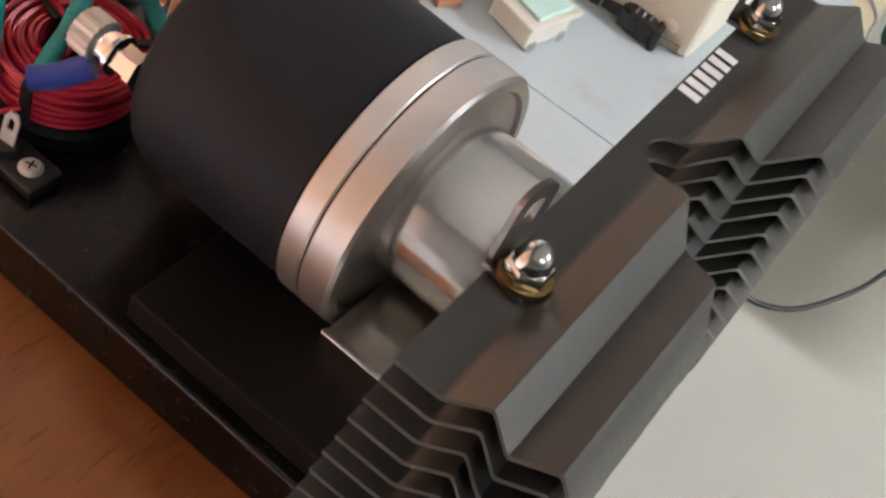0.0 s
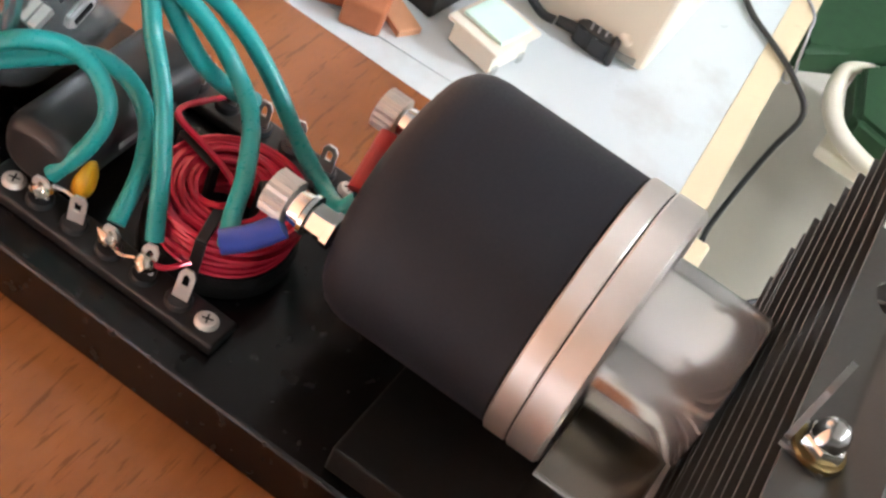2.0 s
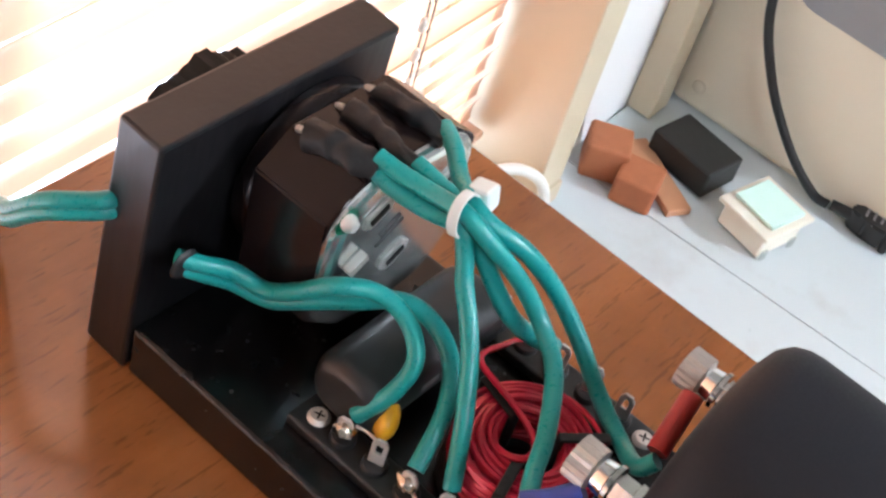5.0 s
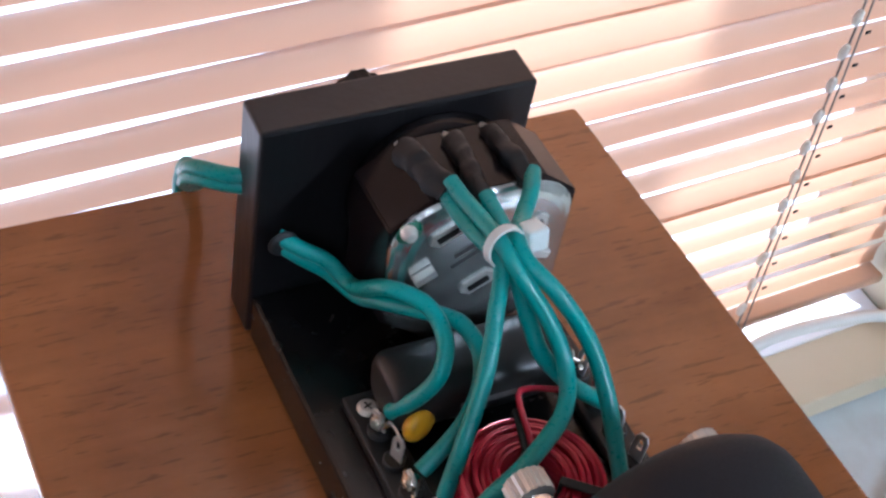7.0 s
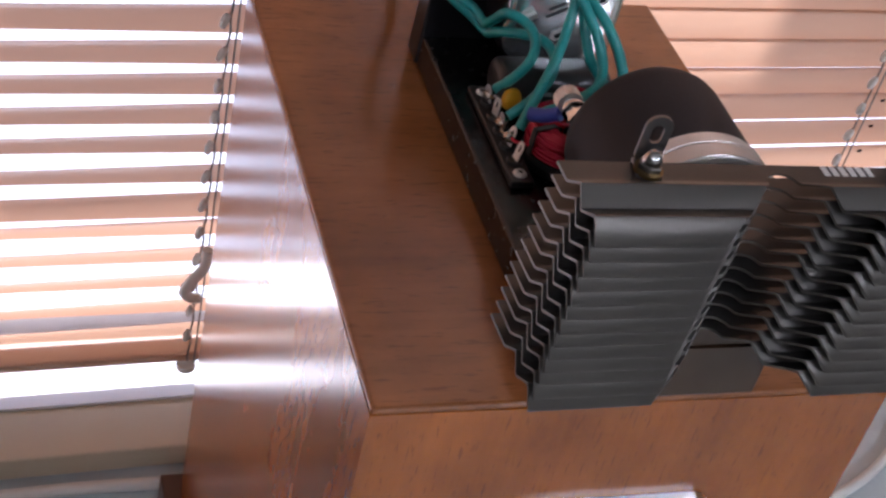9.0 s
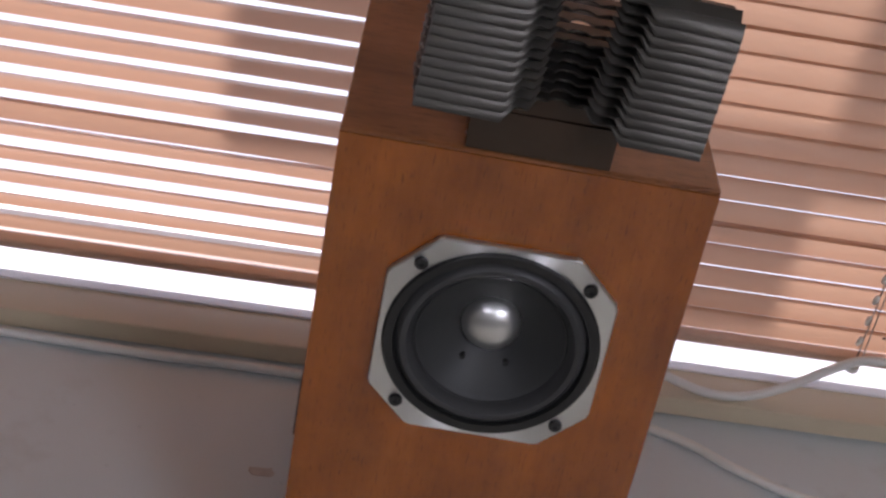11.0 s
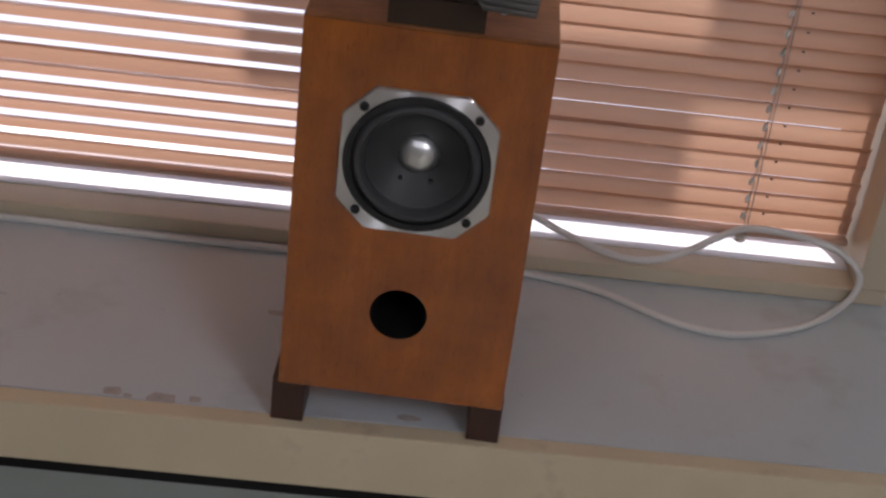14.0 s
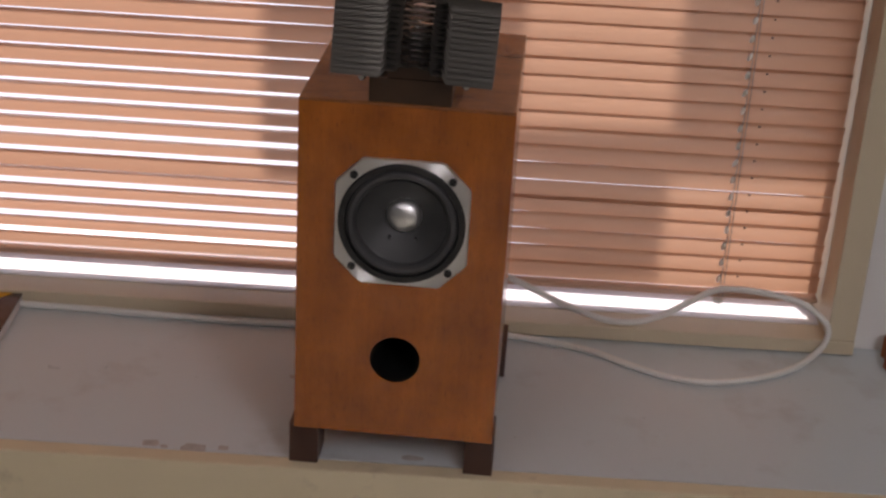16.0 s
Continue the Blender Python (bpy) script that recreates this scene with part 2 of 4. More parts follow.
# ---- mesh helpers ----
def part(name, bm, material, parent=None, label="", smooth=False):
    me = bpy.data.meshes.new(name)
    bmesh.ops.recalc_face_normals(bm, faces=bm.faces)
    bm.to_mesh(me)
    bm.free()
    for m in material if isinstance(material, (list, tuple)) else [material]:
        me.materials.append(m)
    if smooth:
        me.polygons.foreach_set("use_smooth", [True] * len(me.polygons))
        me.set_sharp_from_angle(angle=radians(40))
    ob = new(name, me)
    if parent:
        ob.parent = parent
    if label:
        tagged(ob, label)
    return ob


def thing(name, label, category, m=None, group="", kind=""):
    ob = new(name)
    ob.empty_display_size = 0.01
    if m is not None:
        ob.matrix_world = m
    return tagged(ob, label, category, group, kind)


def box(x0, x1, y0, y1, z0, z1, bevel=0.0, seg=2, bm=None):
    own = bm or bmesh.new()
    made = bmesh.ops.create_cube(own, size=1.0)["verts"]
    for v in made:
        v.co = Vector(((x0 + x1) / 2 + v.co.x * (x1 - x0), (y0 + y1) / 2 + v.co.y * (y1 - y0), (z0 + z1) / 2 + v.co.z * (z1 - z0)))
    if bevel:
        edges = {e for v in made for e in v.link_edges}
        bmesh.ops.bevel(own, geom=list(edges), offset=bevel, segments=seg, profile=0.5, affect="EDGES")
    return own


AXIS = {"x": Matrix(((0, 0, 1), (1, 0, 0), (0, 1, 0))).to_4x4(), "y": Matrix(((1, 0, 0), (0, 0, 1), (0, -1, 0))).to_4x4(), "z": Matrix.Identity(4),
        "-y": Matrix(((1, 0, 0), (0, 0, -1), (0, 1, 0))).to_4x4()}


def lathe(profile, axis="z", at=(0, 0, 0), seg=48, closed=False, bm=None):
    """Turns (radius, height) pairs round an axis."""
    own = bm or bmesh.new()
    m = Matrix.Translation(at) @ AXIS[axis]
    rings = []
    for r, h in profile:
        if r < 1e-6:
            rings.append([own.verts.new(m @ Vector((0, 0, h)))])
        else:
            rings.append([own.verts.new(m @ Vector((r * math.cos(2 * math.pi * k / seg), r * math.sin(2 * math.pi * k / seg), h))) for k in range(seg)])
    pairs = list(zip(rings, rings[1:]))
    if closed:
        pairs.append((rings[-1], rings[0]))
    for a, b in pairs:
        for k in range(seg):
            q = (k + 1) % seg
            if len(a) == 1 and len(b) == 1:
                continue
            if len(a) == 1:
                own.faces.new((a[0], b[k], b[q]))
            elif len(b) == 1:
                own.faces.new((a[k], b[0], a[q]))
            else:
                own.faces.new((a[k], b[k], b[q], a[q]))
    return own


def prism(points, axis, lo, hi, bm=None):
    """A flat outline drawn in the two axes other than the one given, extruded from lo to hi."""
    own = bm or bmesh.new()

    def at(p, h):
        return Vector({"x": (h, p[0], p[1]), "y": (p[0], h, p[1]), "z": (p[0], p[1], h)}[axis])

    a, b = [own.verts.new(at(p, lo)) for p in points], [own.verts.new(at(p, hi)) for p in points]
    own.faces.new(a)
    own.faces.new(b[::-1])
    for k in range(len(a)):
        q = (k + 1) % len(a)
        own.faces.new((a[k], b[k], b[q], a[q]))
    return own


def smooth_path(points, steps=10):
    pts = [Vector(p) for p in points]
    out = []
    for i in range(len(pts) - 1):
        p0, p1, p2, p3 = pts[max(i - 1, 0)], pts[i], pts[i + 1], pts[min(i + 2, len(pts) - 1)]
        for s in range(steps):
            t = s / steps
            out.append(0.5 * (2 * p1 + (p2 - p0) * t + (2 * p0 - 5 * p1 + 4 * p2 - p3) * t * t + (3 * p1 - p0 - 3 * p2 + p3) * t ** 3))
    return out + [pts[-1]]


def tube(points, r, steps=8, seg=10, bm=None, straight=False, flat=1.0):
    """A round (or, with flat, oval) strand through the points."""
    own = bm or bmesh.new()
    path = [Vector(p) for p in points] if straight else smooth_path(points, steps)
    rings, up = [], None
    for i, p in enumerate(path):
        d = (path[min(i + 1, len(path) - 1)] - path[max(i - 1, 0)]).normalized()
        if up is None:
            up = d.orthogonal().normalized()
        up = (up - d * up.dot(d)).normalized()
        side = d.cross(up)
        rings.append([own.verts.new(p + r * (math.cos(2 * math.pi * k / seg) * up + flat * math.sin(2 * math.pi * k / seg) * side)) for k in range(seg)])
    for a, b in zip(rings, rings[1:]):
        for k in range(seg):
            own.faces.new((a[k], a[(k + 1) % seg], b[(k + 1) % seg], b[k]))
    own.faces.new(rings[0][::-1])
    own.faces.new(rings[-1])
    return own


def place(bm, m):
    bm.transform(m)
    return bm


# ---- room ----
def room_part(name, bm, material, label="", kind="structure", parent=None):
    ob = part(name, place(bm, ROOM), material, parent, label)
    return tagged(ob, kind=kind) if parent is None else ob


FLOOR_Z = -0.86
CEIL_Z = 1.75
room_part("floor", box(-2.5, 2.5, -3.2, 0.6, FLOOR_Z - 0.05, FLOOR_Z), FLOOR)
room_part("ceiling", box(-2.5, 2.5, -3.2, 0.6, CEIL_Z, CEIL_Z + 0.08), CEILING)
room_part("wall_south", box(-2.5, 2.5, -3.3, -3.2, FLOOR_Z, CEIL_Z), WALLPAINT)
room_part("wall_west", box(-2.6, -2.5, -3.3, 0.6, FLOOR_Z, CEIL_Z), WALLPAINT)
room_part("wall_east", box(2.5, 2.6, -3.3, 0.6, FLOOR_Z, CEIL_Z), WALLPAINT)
# the window wall, with the opening from WL to WR
WL, WR, WZ1, WV = -1.55, 0.512, 0.95, 0.352
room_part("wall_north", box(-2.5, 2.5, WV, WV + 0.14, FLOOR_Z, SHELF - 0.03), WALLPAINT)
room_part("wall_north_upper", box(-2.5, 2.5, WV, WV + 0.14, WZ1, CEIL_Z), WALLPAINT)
# this visible stretch keeps its white, the other walls are darkened
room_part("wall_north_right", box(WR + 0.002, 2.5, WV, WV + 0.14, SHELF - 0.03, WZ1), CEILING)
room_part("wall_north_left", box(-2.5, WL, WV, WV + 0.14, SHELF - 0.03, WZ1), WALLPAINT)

room_part("window_sill", box(WL, WR + 0.028, 0.327, WV + 0.13, SHELF + 0.002, -0.024, 0.0015), CREAMPAINT, "cream painted window sill above the shelf")
# the sunlit part of the cream sill, put in as a white strip
room_part("sunlit_strip", box(WL + 0.002, WR - 0.008, 0.368, 0.431, -0.0238, -0.0215, 0.0005), SUNLITWHITE, "white strip on the sill behind the blind, coloured for the sun on it")
room_part("window_jamb", box(WR - 0.006, WR + 0.028, 0.329, WV + 0.13, -0.0235, WZ1, 0.0015), CREAMPAINT, "cream painted window jamb")
room_part("trim", box(0.672, 0.70, 0.33, WV - 0.001, SHELF + 0.001, 0.6, 0.001), CREAMPAINT, "cream painted corner trim")

# ---- shelf ----
room_part("shelf", box(-1.9, 0.5818, 0.0230, 0.3515, SHELF - 0.03, SHELF, 0.0), LAMINATE, "pale grey laminate window shelf with tape marks")
room_part("shelf_edge", box(-1.9, 0.5818, 0.0, 0.0215, SHELF - 0.064, SHELF + 0.0005, 0.002), LIPWOOD, "cream painted front edge of the shelf")

# its second length steps back and runs on at a slight angle
for name, pts, z0, z1, m, lbl in (("shelf_end", [(0.5803, 0.0662), (1.15, 0.1137), (1.15, 0.4085), (0.5645, 0.3795)], SHELF - 0.03, SHELF, LAMINATE, "pale grey laminate end of the window shelf"),
                                  ("shelf_end_edge", [(0.5815, 0.0440), (1.15, 0.0912), (1.15, 0.1135), (0.5803, 0.0660)], SHELF - 0.064, SHELF + 0.0005, LIPWOOD, "cream painted front edge of the shelf")):
    tagged(part(name, prism(pts, "z", z0, z1), m, None, lbl), kind="structure")

# ---- window ----
window = tagged(new("window"), "aluminium sliding window behind the blind", "window", kind="structure")
V = 0.452
for name, b in (("frame_bottom", (WL, WR - 0.007, V - 0.02, V + 0.02, -0.0235, 0.004)), ("frame_top", (WL, WR - 0.007, V - 0.02, V + 0.02, WZ1 - 0.03, WZ1 - 0.001)),
                ("frame_left", (WL + 0.001, WL + 0.03, V - 0.02, V + 0.02, 0.0045, WZ1 - 0.031)), ("frame_right", (WR - 0.036, WR - 0.0075, V - 0.02, V + 0.02, 0.0045, WZ1 - 0.031)),
                ("meeting_stile", (-0.86, -0.80, V - 0.018, V + 0.018, 0.0045, WZ1 - 0.031))):
    part("window_frame", place(box(*b, 0.001), ROOM), WHITEALU, window)

# ---- blind ----
BLIND_V, PITCH = 0.388, 0.0216
blind = thing("venetian_blind", "peach venetian blind lowered over the bright window", "blind")


def slat_mesh(width=0.025, sag=0.0026, cuts=30):
    """One slat, twisted along its length: more open at the left, nearly shut at the right."""
    bm = bmesh.new()
    rows = []
    for c in range(cuts + 1):
        x = BL + (BR - BL) * c / cuts
        f = min(1.0, max(0.0, (x + 0.16) / 0.32))
        a = radians(OPEN + (SHUT - OPEN) * f)
        row = []
        for i in range(7):
            s = i / 6 - 0.5
            y, z = s * width, sag * (1 - 4 * s * s)
            row.append(bm.verts.new((x, y * math.cos(a) + z * math.sin(a), -y * math.sin(a) + z * math.cos(a))))
        rows.append(row)
    for a, b in zip(rows, rows[1:]):
        for i in range(6):
            bm.faces.new((a[i], a[i + 1], b[i + 1], b[i]))
    return bm


BL, BR = -1.50, 0.500
OPEN, SHUT = 58.0, 77.5
first = None
for i in range(43):
    z = 0.0205 + PITCH * i
    if first is None:
        first = ob = part("slat", slat_mesh(), SLAT, blind, smooth=True)
    else:
        ob = new("slat", first.data)
        ob.parent = blind
    ob.matrix_basis = ROOM @ pose(random.uniform(-0.001, 0.001), BLIND_V, z + random.uniform(-0.0006, 0.0006) - (0.0035 if i == 5 else 0), random.uniform(-1.8, 1.8) - (15 if i == 5 else 0) - 9.0 * min(1.0, max(0.0, (z - 0.17) / 0.12)), random.uniform(-0.06, 0.06), 0)
part("bottom_rail", place(box(BL, BR, BLIND_V - 0.011, BLIND_V + 0.011, 0.001, 0.008, 0.002), ROOM), RAIL, blind, "peach bottom rail")

# ---- loudspeaker cabinet ----
W, D, Z0, WOOFER_Z = 0.1, 0.263, 0.003, 0.235
speaker = thing("loudspeaker", "reddish brown veneered loudspeaker cabinet on four dark wooden feet", "loudspeaker")


def panel_with_holes(holes, x0, x1, z0, z1, y0, y1, seg=64):
    """An upright board with round holes right through it."""
    bm = bmesh.new()
    outer = [(x0, z0), (x1, z0), (x1, z1), (x0, z1)]
    for y in (y0, y1):
        edges = []
        loops = [outer] + [[(cx + r * math.cos(2 * math.pi * k / seg), cz + r * math.sin(2 * math.pi * k / seg)) for k in range(seg)] for cx, cz, r in holes]
        for loop in loops:
            vs = [bm.verts.new((x, y, z)) for x, z in loop]
            edges += [bm.edges.new((vs[k], vs[(k + 1) % len(vs)])) for k in range(len(vs))]
        bmesh.ops.triangle_fill(bm, use_beauty=True, edges=edges)
    for loop in [outer] + [[(cx + r * math.cos(2 * math.pi * k / seg), cz + r * math.sin(2 * math.pi * k / seg)) for k in range(seg)] for cx, cz, r in holes]:
        a, b = [bm.verts.new((x, y0, z)) for x, z in loop], [bm.verts.new((x, y1, z)) for x, z in loop]
        for k in range(len(loop)):
            q = (k + 1) % len(loop)
            bm.faces.new((a[k], b[k], b[q], a[q]))
    bmesh.ops.remove_doubles(bm, verts=bm.verts, dist=1e-6)
    return bm


PORT = (-0.0010, 0.0885, 0.0248)
part("front_baffle", panel_with_holes([(0, WOOFER_Z, 0.052), PORT], -W, W, Z0, TOP - 0.0034, 0.0, 0.018), WOOD_Z, speaker)
part("top_panel", box(-W, W, -0.0004, D, TOP - 0.0034, TOP, 0.0016, 4), WOOD_X, speaker)
part("side_panel", box(-W, -W + 0.018, 0.018, D, Z0, TOP - 0.0034, 0.0), WOOD_Z, speaker)
part("side_panel", box(W - 0.018, W, 0.018, D, Z0, TOP - 0.0034, 0.0), WOOD_Z, speaker)
part("back_panel", box(-W + 0.0182, W - 0.0182, D - 0.016, D - 0.001, Z0 + 0.001, TOP - 0.003), WOOD_Z, speaker)
part("bottom_panel", box(-W + 0.0182, W - 0.0182, 0.0184, D - 0.0165, Z0 + 0.0005, Z0 + 0.018), WOOD_X, speaker)
part("port_tube", lathe([(0.0249, 0.0005), (0.0246, 0.0005), (0.0243, 0.09), (0.0249, 0.09)], "y", (PORT[0], 0, PORT[1]), closed=True), DULLBLACK, speaker, "black bass reflex port tube", smooth=True)
for x, y in ((-0.1062, 0.008), (0.0725, 0.013), (-0.1105, 0.232), (0.0752, 0.225)):
    part("foot", box(x, x + 0.0295, y, y + 0.045, SHELF + 0.0005, Z0 - 0.0003, 0.0012), FOOT, speaker, "dark wooden foot block")

# woofer
HALF, CUT = 0.0635, 0.0255


def octagon(half, cut, cx=0.0, cz=0.0):
    a = half - cut
    return [(cx - a, cz - half), (cx + a, cz - half), (cx + half, cz - a), (cx + half, cz + a), (cx + a, cz + half), (cx - a, cz + half), (cx - half, cz + a), (cx - half, cz - a)]


def octagon_ring(half, cut, r, y0, y1, cx, cz, seg=64):
    """An octagonal plate with a round hole, bevelled at its front rim."""
    bm = bmesh.new()
    rings = []
    for y, grow in ((y1, 0.0), (y0 + 0.0008, 0.0), (y0, -0.0008)):
        pts = octagon(half + grow, cut, cx, cz)
        ring = []
        for k in range(seg):
            a = 2 * math.pi * (k + 0.5) / seg
            d = Vector((math.cos(a), math.sin(a)))
            best = min(t for t in (abs((half + grow) / d.x) if abs(d.x) > 1e-6 else 9, abs((half + grow) / d.y) if abs(d.y) > 1e-6 else 9,
                                   (2 * (half + grow) - cut) / (abs(d.x) + abs(d.y))))
            ring.append(bm.verts.new((cx + d.x * best, y, cz + d.y * best)))
        rings.append(ring)
    for y, rr in ((y0, r + 0.0006), (y0 + 0.0012, r), (y1, r)):
        rings.append([bm.verts.new((cx + rr * math.cos(2 * math.pi * (k + 0.5) / seg), y, cz + rr * math.sin(2 * math.pi * (k + 0.5) / seg))) for k in range(seg)])
    rings.append(rings[0])
    for a, b in zip(rings, rings[1:]):
        for k in range(seg):
            q = (k + 1) % seg
            bm.faces.new((a[k], b[k], b[q], a[q]))
    return bm


woofer = part("woofer", octagon_ring(HALF, CUT, 0.0592, -0.0042, -0.0003, 0, 0, 128), SPUN, speaker, "octagonal satin aluminium woofer frame")
woofer.location = (0, 0, WOOFER_Z)
at = (0, 0, 0)
part("gasket", lathe([(0.0605, -0.0050), (0.0592, -0.0062), (0.0545, -0.0060), (0.0535, -0.0030), (0.0535, 0.004), (0.0592, 0.004)], "y", at, 96, True), BLACKCABLE, woofer, smooth=True)
part("surround", lathe([(0.0536, -0.0015), (0.0525, -0.0045), (0.0500, -0.0062), (0.0470, -0.0058), (0.0445, -0.0030), (0.0432, 0.0005), (0.0428, 0.0004), (0.0424, -0.0004), (0.0418, 0.0012)], "y", at, 96), SURROUND, woofer, smooth=True)
part("cone", lathe([(0.0430, 0.0008), (0.0418, 0.0010), (0.0400, 0.0030), (0.030, 0.0105), (0.021, 0.0165), (0.0150, 0.0205), (0.0150, 0.0225)], "y", at, 96), CONE, woofer, "dark grey paper cone", smooth=True)
part("dust_cap", lathe([(0.0172, 0.0192), (0.0168, 0.0172), (0.0156, 0.0146), (0.0126, 0.0118), (0.0082, 0.0097), (0.0035, 0.0088), (0.0, 0.0086)], "y", at, 64), DUSTCAP, woofer, "domed silver dust cap", smooth=True)
for sx in (-1, 1):
    part("lead_rivet", lathe([(0.0, 0.0110), (0.0014, 0.0113), (0.0018, 0.0130), (0.0018, 0.0190)], "y", (sx * 0.0125, 0, -0.0215), 14), BLACKCABLE, woofer, smooth=True)
    for sz in (-1, 1):
        sx_, sz_ = sx * 0.0462, sz * 0.0465
        part("screw", lathe([(0.0, -0.0052), (0.0012, -0.0052), (0.0016, -0.0066), (0.0034, -0.0068), (0.0038, -0.0062), (0.0038, -0.0042), (0.0, -0.0042)], "y", (sx_, 0, sz_), 20), BLACKCABLE, woofer, "black socket-head screw", smooth=True)


# ---- horn tweeter on top of the cabinet ----
BASE = TOP + 0.0160                # top face of the black base
mount = thing("tweeter_mount", "black stained wooden L-shaped mount on the cabinet", "wooden mount")
part("base_board", box(-0.0355, 0.0405, 0.003, 0.2018, TOP + 0.0004, BASE, 0.0010), BLACKTOP, mount)
part("back_board", place(box(-0.0362, 0.0385, 0.0, 0.0132, 0.0, 0.0742, 0.0009), Matrix.Translation((0, 0.2030, TOP + 0.0006)) @ Matrix.Rotation(radians(3.0), 4, "X")), BLACKWOOD, mount)
part("cradle", box(-0.0322, 0.0485 - 0.009, 0.0035, 0.0612, BASE + 0.0002, 0.3758, 0.0006), DULLBLACK, mount, "matt black block under the driver")

# compression driver, its axis along y
DX, DZ = 0.0105, 0.4065
driver = thing("compression_driver", "compression driver with soft black cover and cast aluminium front ring", "tweeter driver", Matrix.Translation((0, 0.0012, 0)))
part("cover", lathe([(0.0296, 0.0384), (0.0303, 0.0388), (0.0304, 0.0735), (0.0300, 0.0768), (0.0288, 0.0796), (0.0266, 0.0816), (0.024, 0.0825), (0.0, 0.0827)], "y", (DX, 0, DZ), 96), RUBBER, driver, "soft matt black cover", smooth=True)
part("rear_ring", lathe([(0.0, 0.0382), (0.0304, 0.0382), (0.0311, 0.0377), (0.0311, 0.0331), (0.0307, 0.0327), (0.0, 0.0327)], "y", (DX, 0, DZ), 96), CAST, driver, "cast aluminium ring", smooth=True)
part("front_ring", lathe([(0.0, 0.0323), (0.0307, 0.0323), (0.0312, 0.0318), (0.0312, 0.0254), (0.0303, 0.0246), (0.0280, 0.0246), (0.0272, 0.0255), (0.0, 0.0256)], "y", (DX, 0, DZ), 96), CAST, driver, "cast aluminium ring", smooth=True)
part("seam", lathe([(0.0, 0.0328), (0.0306, 0.0328), (0.0306, 0.0322), (0.0, 0.0322)], "y", (DX, 0, DZ), 96), DULLBLACK, driver)
throat = part("throat", lathe([(0.0, 0.0254), (0.0181, 0.0254), (0.0181, 0.0030), (0.0176, 0.0020), (0.0160, 0.0016), (0.0158, 0.002)], "y", (DX + 0.001, 0, DZ + 0.0025), 72), ALU, driver, "turned aluminium throat", smooth=True)
part("throat_mouth", lathe([(0.0157, 0.0017), (0.0150, 0.0034), (0.0118, 0.0048), (0.0070, 0.0056), (0.0, 0.0058)], "y", (DX + 0.001, 0, DZ + 0.0025), 48), SPUN, throat, "bright metal throat mouth", smooth=True)
part("bracket", box(-0.0172, 0.0400, 0.0030, 0.0240, 0.3880, 0.3892, 0.0003), DARKCHROME, driver, "bright metal bracket under the throat")
part("bracket_side", box(-0.0188, -0.0173, 0.0030, 0.0240, 0.3760, 0.3902, 0.0002), CHROME, driver)
part("bracket_side", box(0.0401, 0.0410, 0.0030, 0.0240, 0.3760, 0.3902, 0.0002), CHROME, driver)
part("bracket_front", box(-0.0188, 0.0400, -0.0012, 0.0029, 0.3760, 0.3894, 0.0003), POLISHED, driver, "dark brown lacquered front")
part("bracket_edge", box(-0.0188, 0.0400, 0.0006, 0.0029, 0.3895, 0.3906, 0.0002), TIN, driver, "bright metal edge")
part("front_plate", box(-0.0355, 0.0405, -0.0010, 0.0029, TOP + 0.0006, 0.3757, 0.0004), POLISHED, mount, "dark brown lacquered front edge")


def binding_post(x, z):
    post = part("binding_post", lathe([(0.0, 0.0822), (0.0042, 0.0824), (0.0042, 0.0840), (0.0036, 0.0842), (0.0036, 0.0880), (0.0026, 0.0882), (0.0026, 0.0955)], "y", (x, 0, z), 6), CHROME, driver, "chrome binding post")
    part("washer", lathe([(0.0020, 0.0884), (0.0046, 0.0884), (0.0046, 0.0894), (0.0020, 0.0894)], "y", (x, 0, z), 24, True), CHROME, post, smooth=True)
    bm = bmesh.new()
    prof = []
    for k in range(36):
        r = 0.0050 if k % 2 else 0.0046
        prof.append((x + r * math.cos(2 * math.pi * k / 36), z + r * math.sin(2 * math.pi * k / 36)))
    prism(prof, "y", 0.0932, 0.0985, bm)
    part("knob", bm, KNURL, post, "knurled silver knob")
    part("collar", lathe([(0.002, 0.0896), (0.0040, 0.0898), (0.0036, 0.0925), (0.002, 0.0926)], "y", (x, 0, z), 24, True), CHROME, post, smooth=True)


binding_post(-0.0135, 0.4090)
binding_post(0.0315, 0.4026)
part("crimp_sleeve", tube([(-0.0240, 0.1010, 0.3985), (-0.0205, 0.0965, 0.4010), (-0.0165, 0.0925, 0.4050)], 0.0028, 6, 12), BLUE, driver, "blue crimp sleeve", smooth=True)
part("crimp_sleeve", tube([(0.0135, 0.0905, 0.3940), (0.0200, 0.0915, 0.3975), (0.0265, 0.0925, 0.4015)], 0.0026, 6, 12), RED, driver, "red crimp sleeve", smooth=True)

# acoustic lens: thirteen zigzag plates in a stack, open in the middle
lens = thing("acoustic_lens", "satin black slant-plate acoustic lens with stacked zigzag plates", "acoustic lens", pose(0.0041, -0.0042, 0.4558, 2.2, 2.95, 2.98))
LENS_L, LENS_R, LENS_MID, STRIP = -0.0689, 0.0759, 0.0045, 0.0016
FOLDS = [(-0.0022, 0.0), (-0.0069, 0.0), (-0.0137, 0.0049), (-0.0186, -0.0009), (-0.0260, 0.0034), (-0.0308, -0.0036)]


def soften(pts, r=0.0008):
    """Rounds the folds of a bent sheet."""
    out = [pts[0]]
    for a, b, c in zip(pts, pts[1:], pts[2:]):
        a, b, c = Vector(a), Vector(b), Vector(c)
        p, q = b + (a - b).normalized() * r, b + (c - b).normalized() * r
        out += [tuple(p), tuple((p + q + 2 * b) / 4), tuple(q)]
    return out + [pts[-1]]


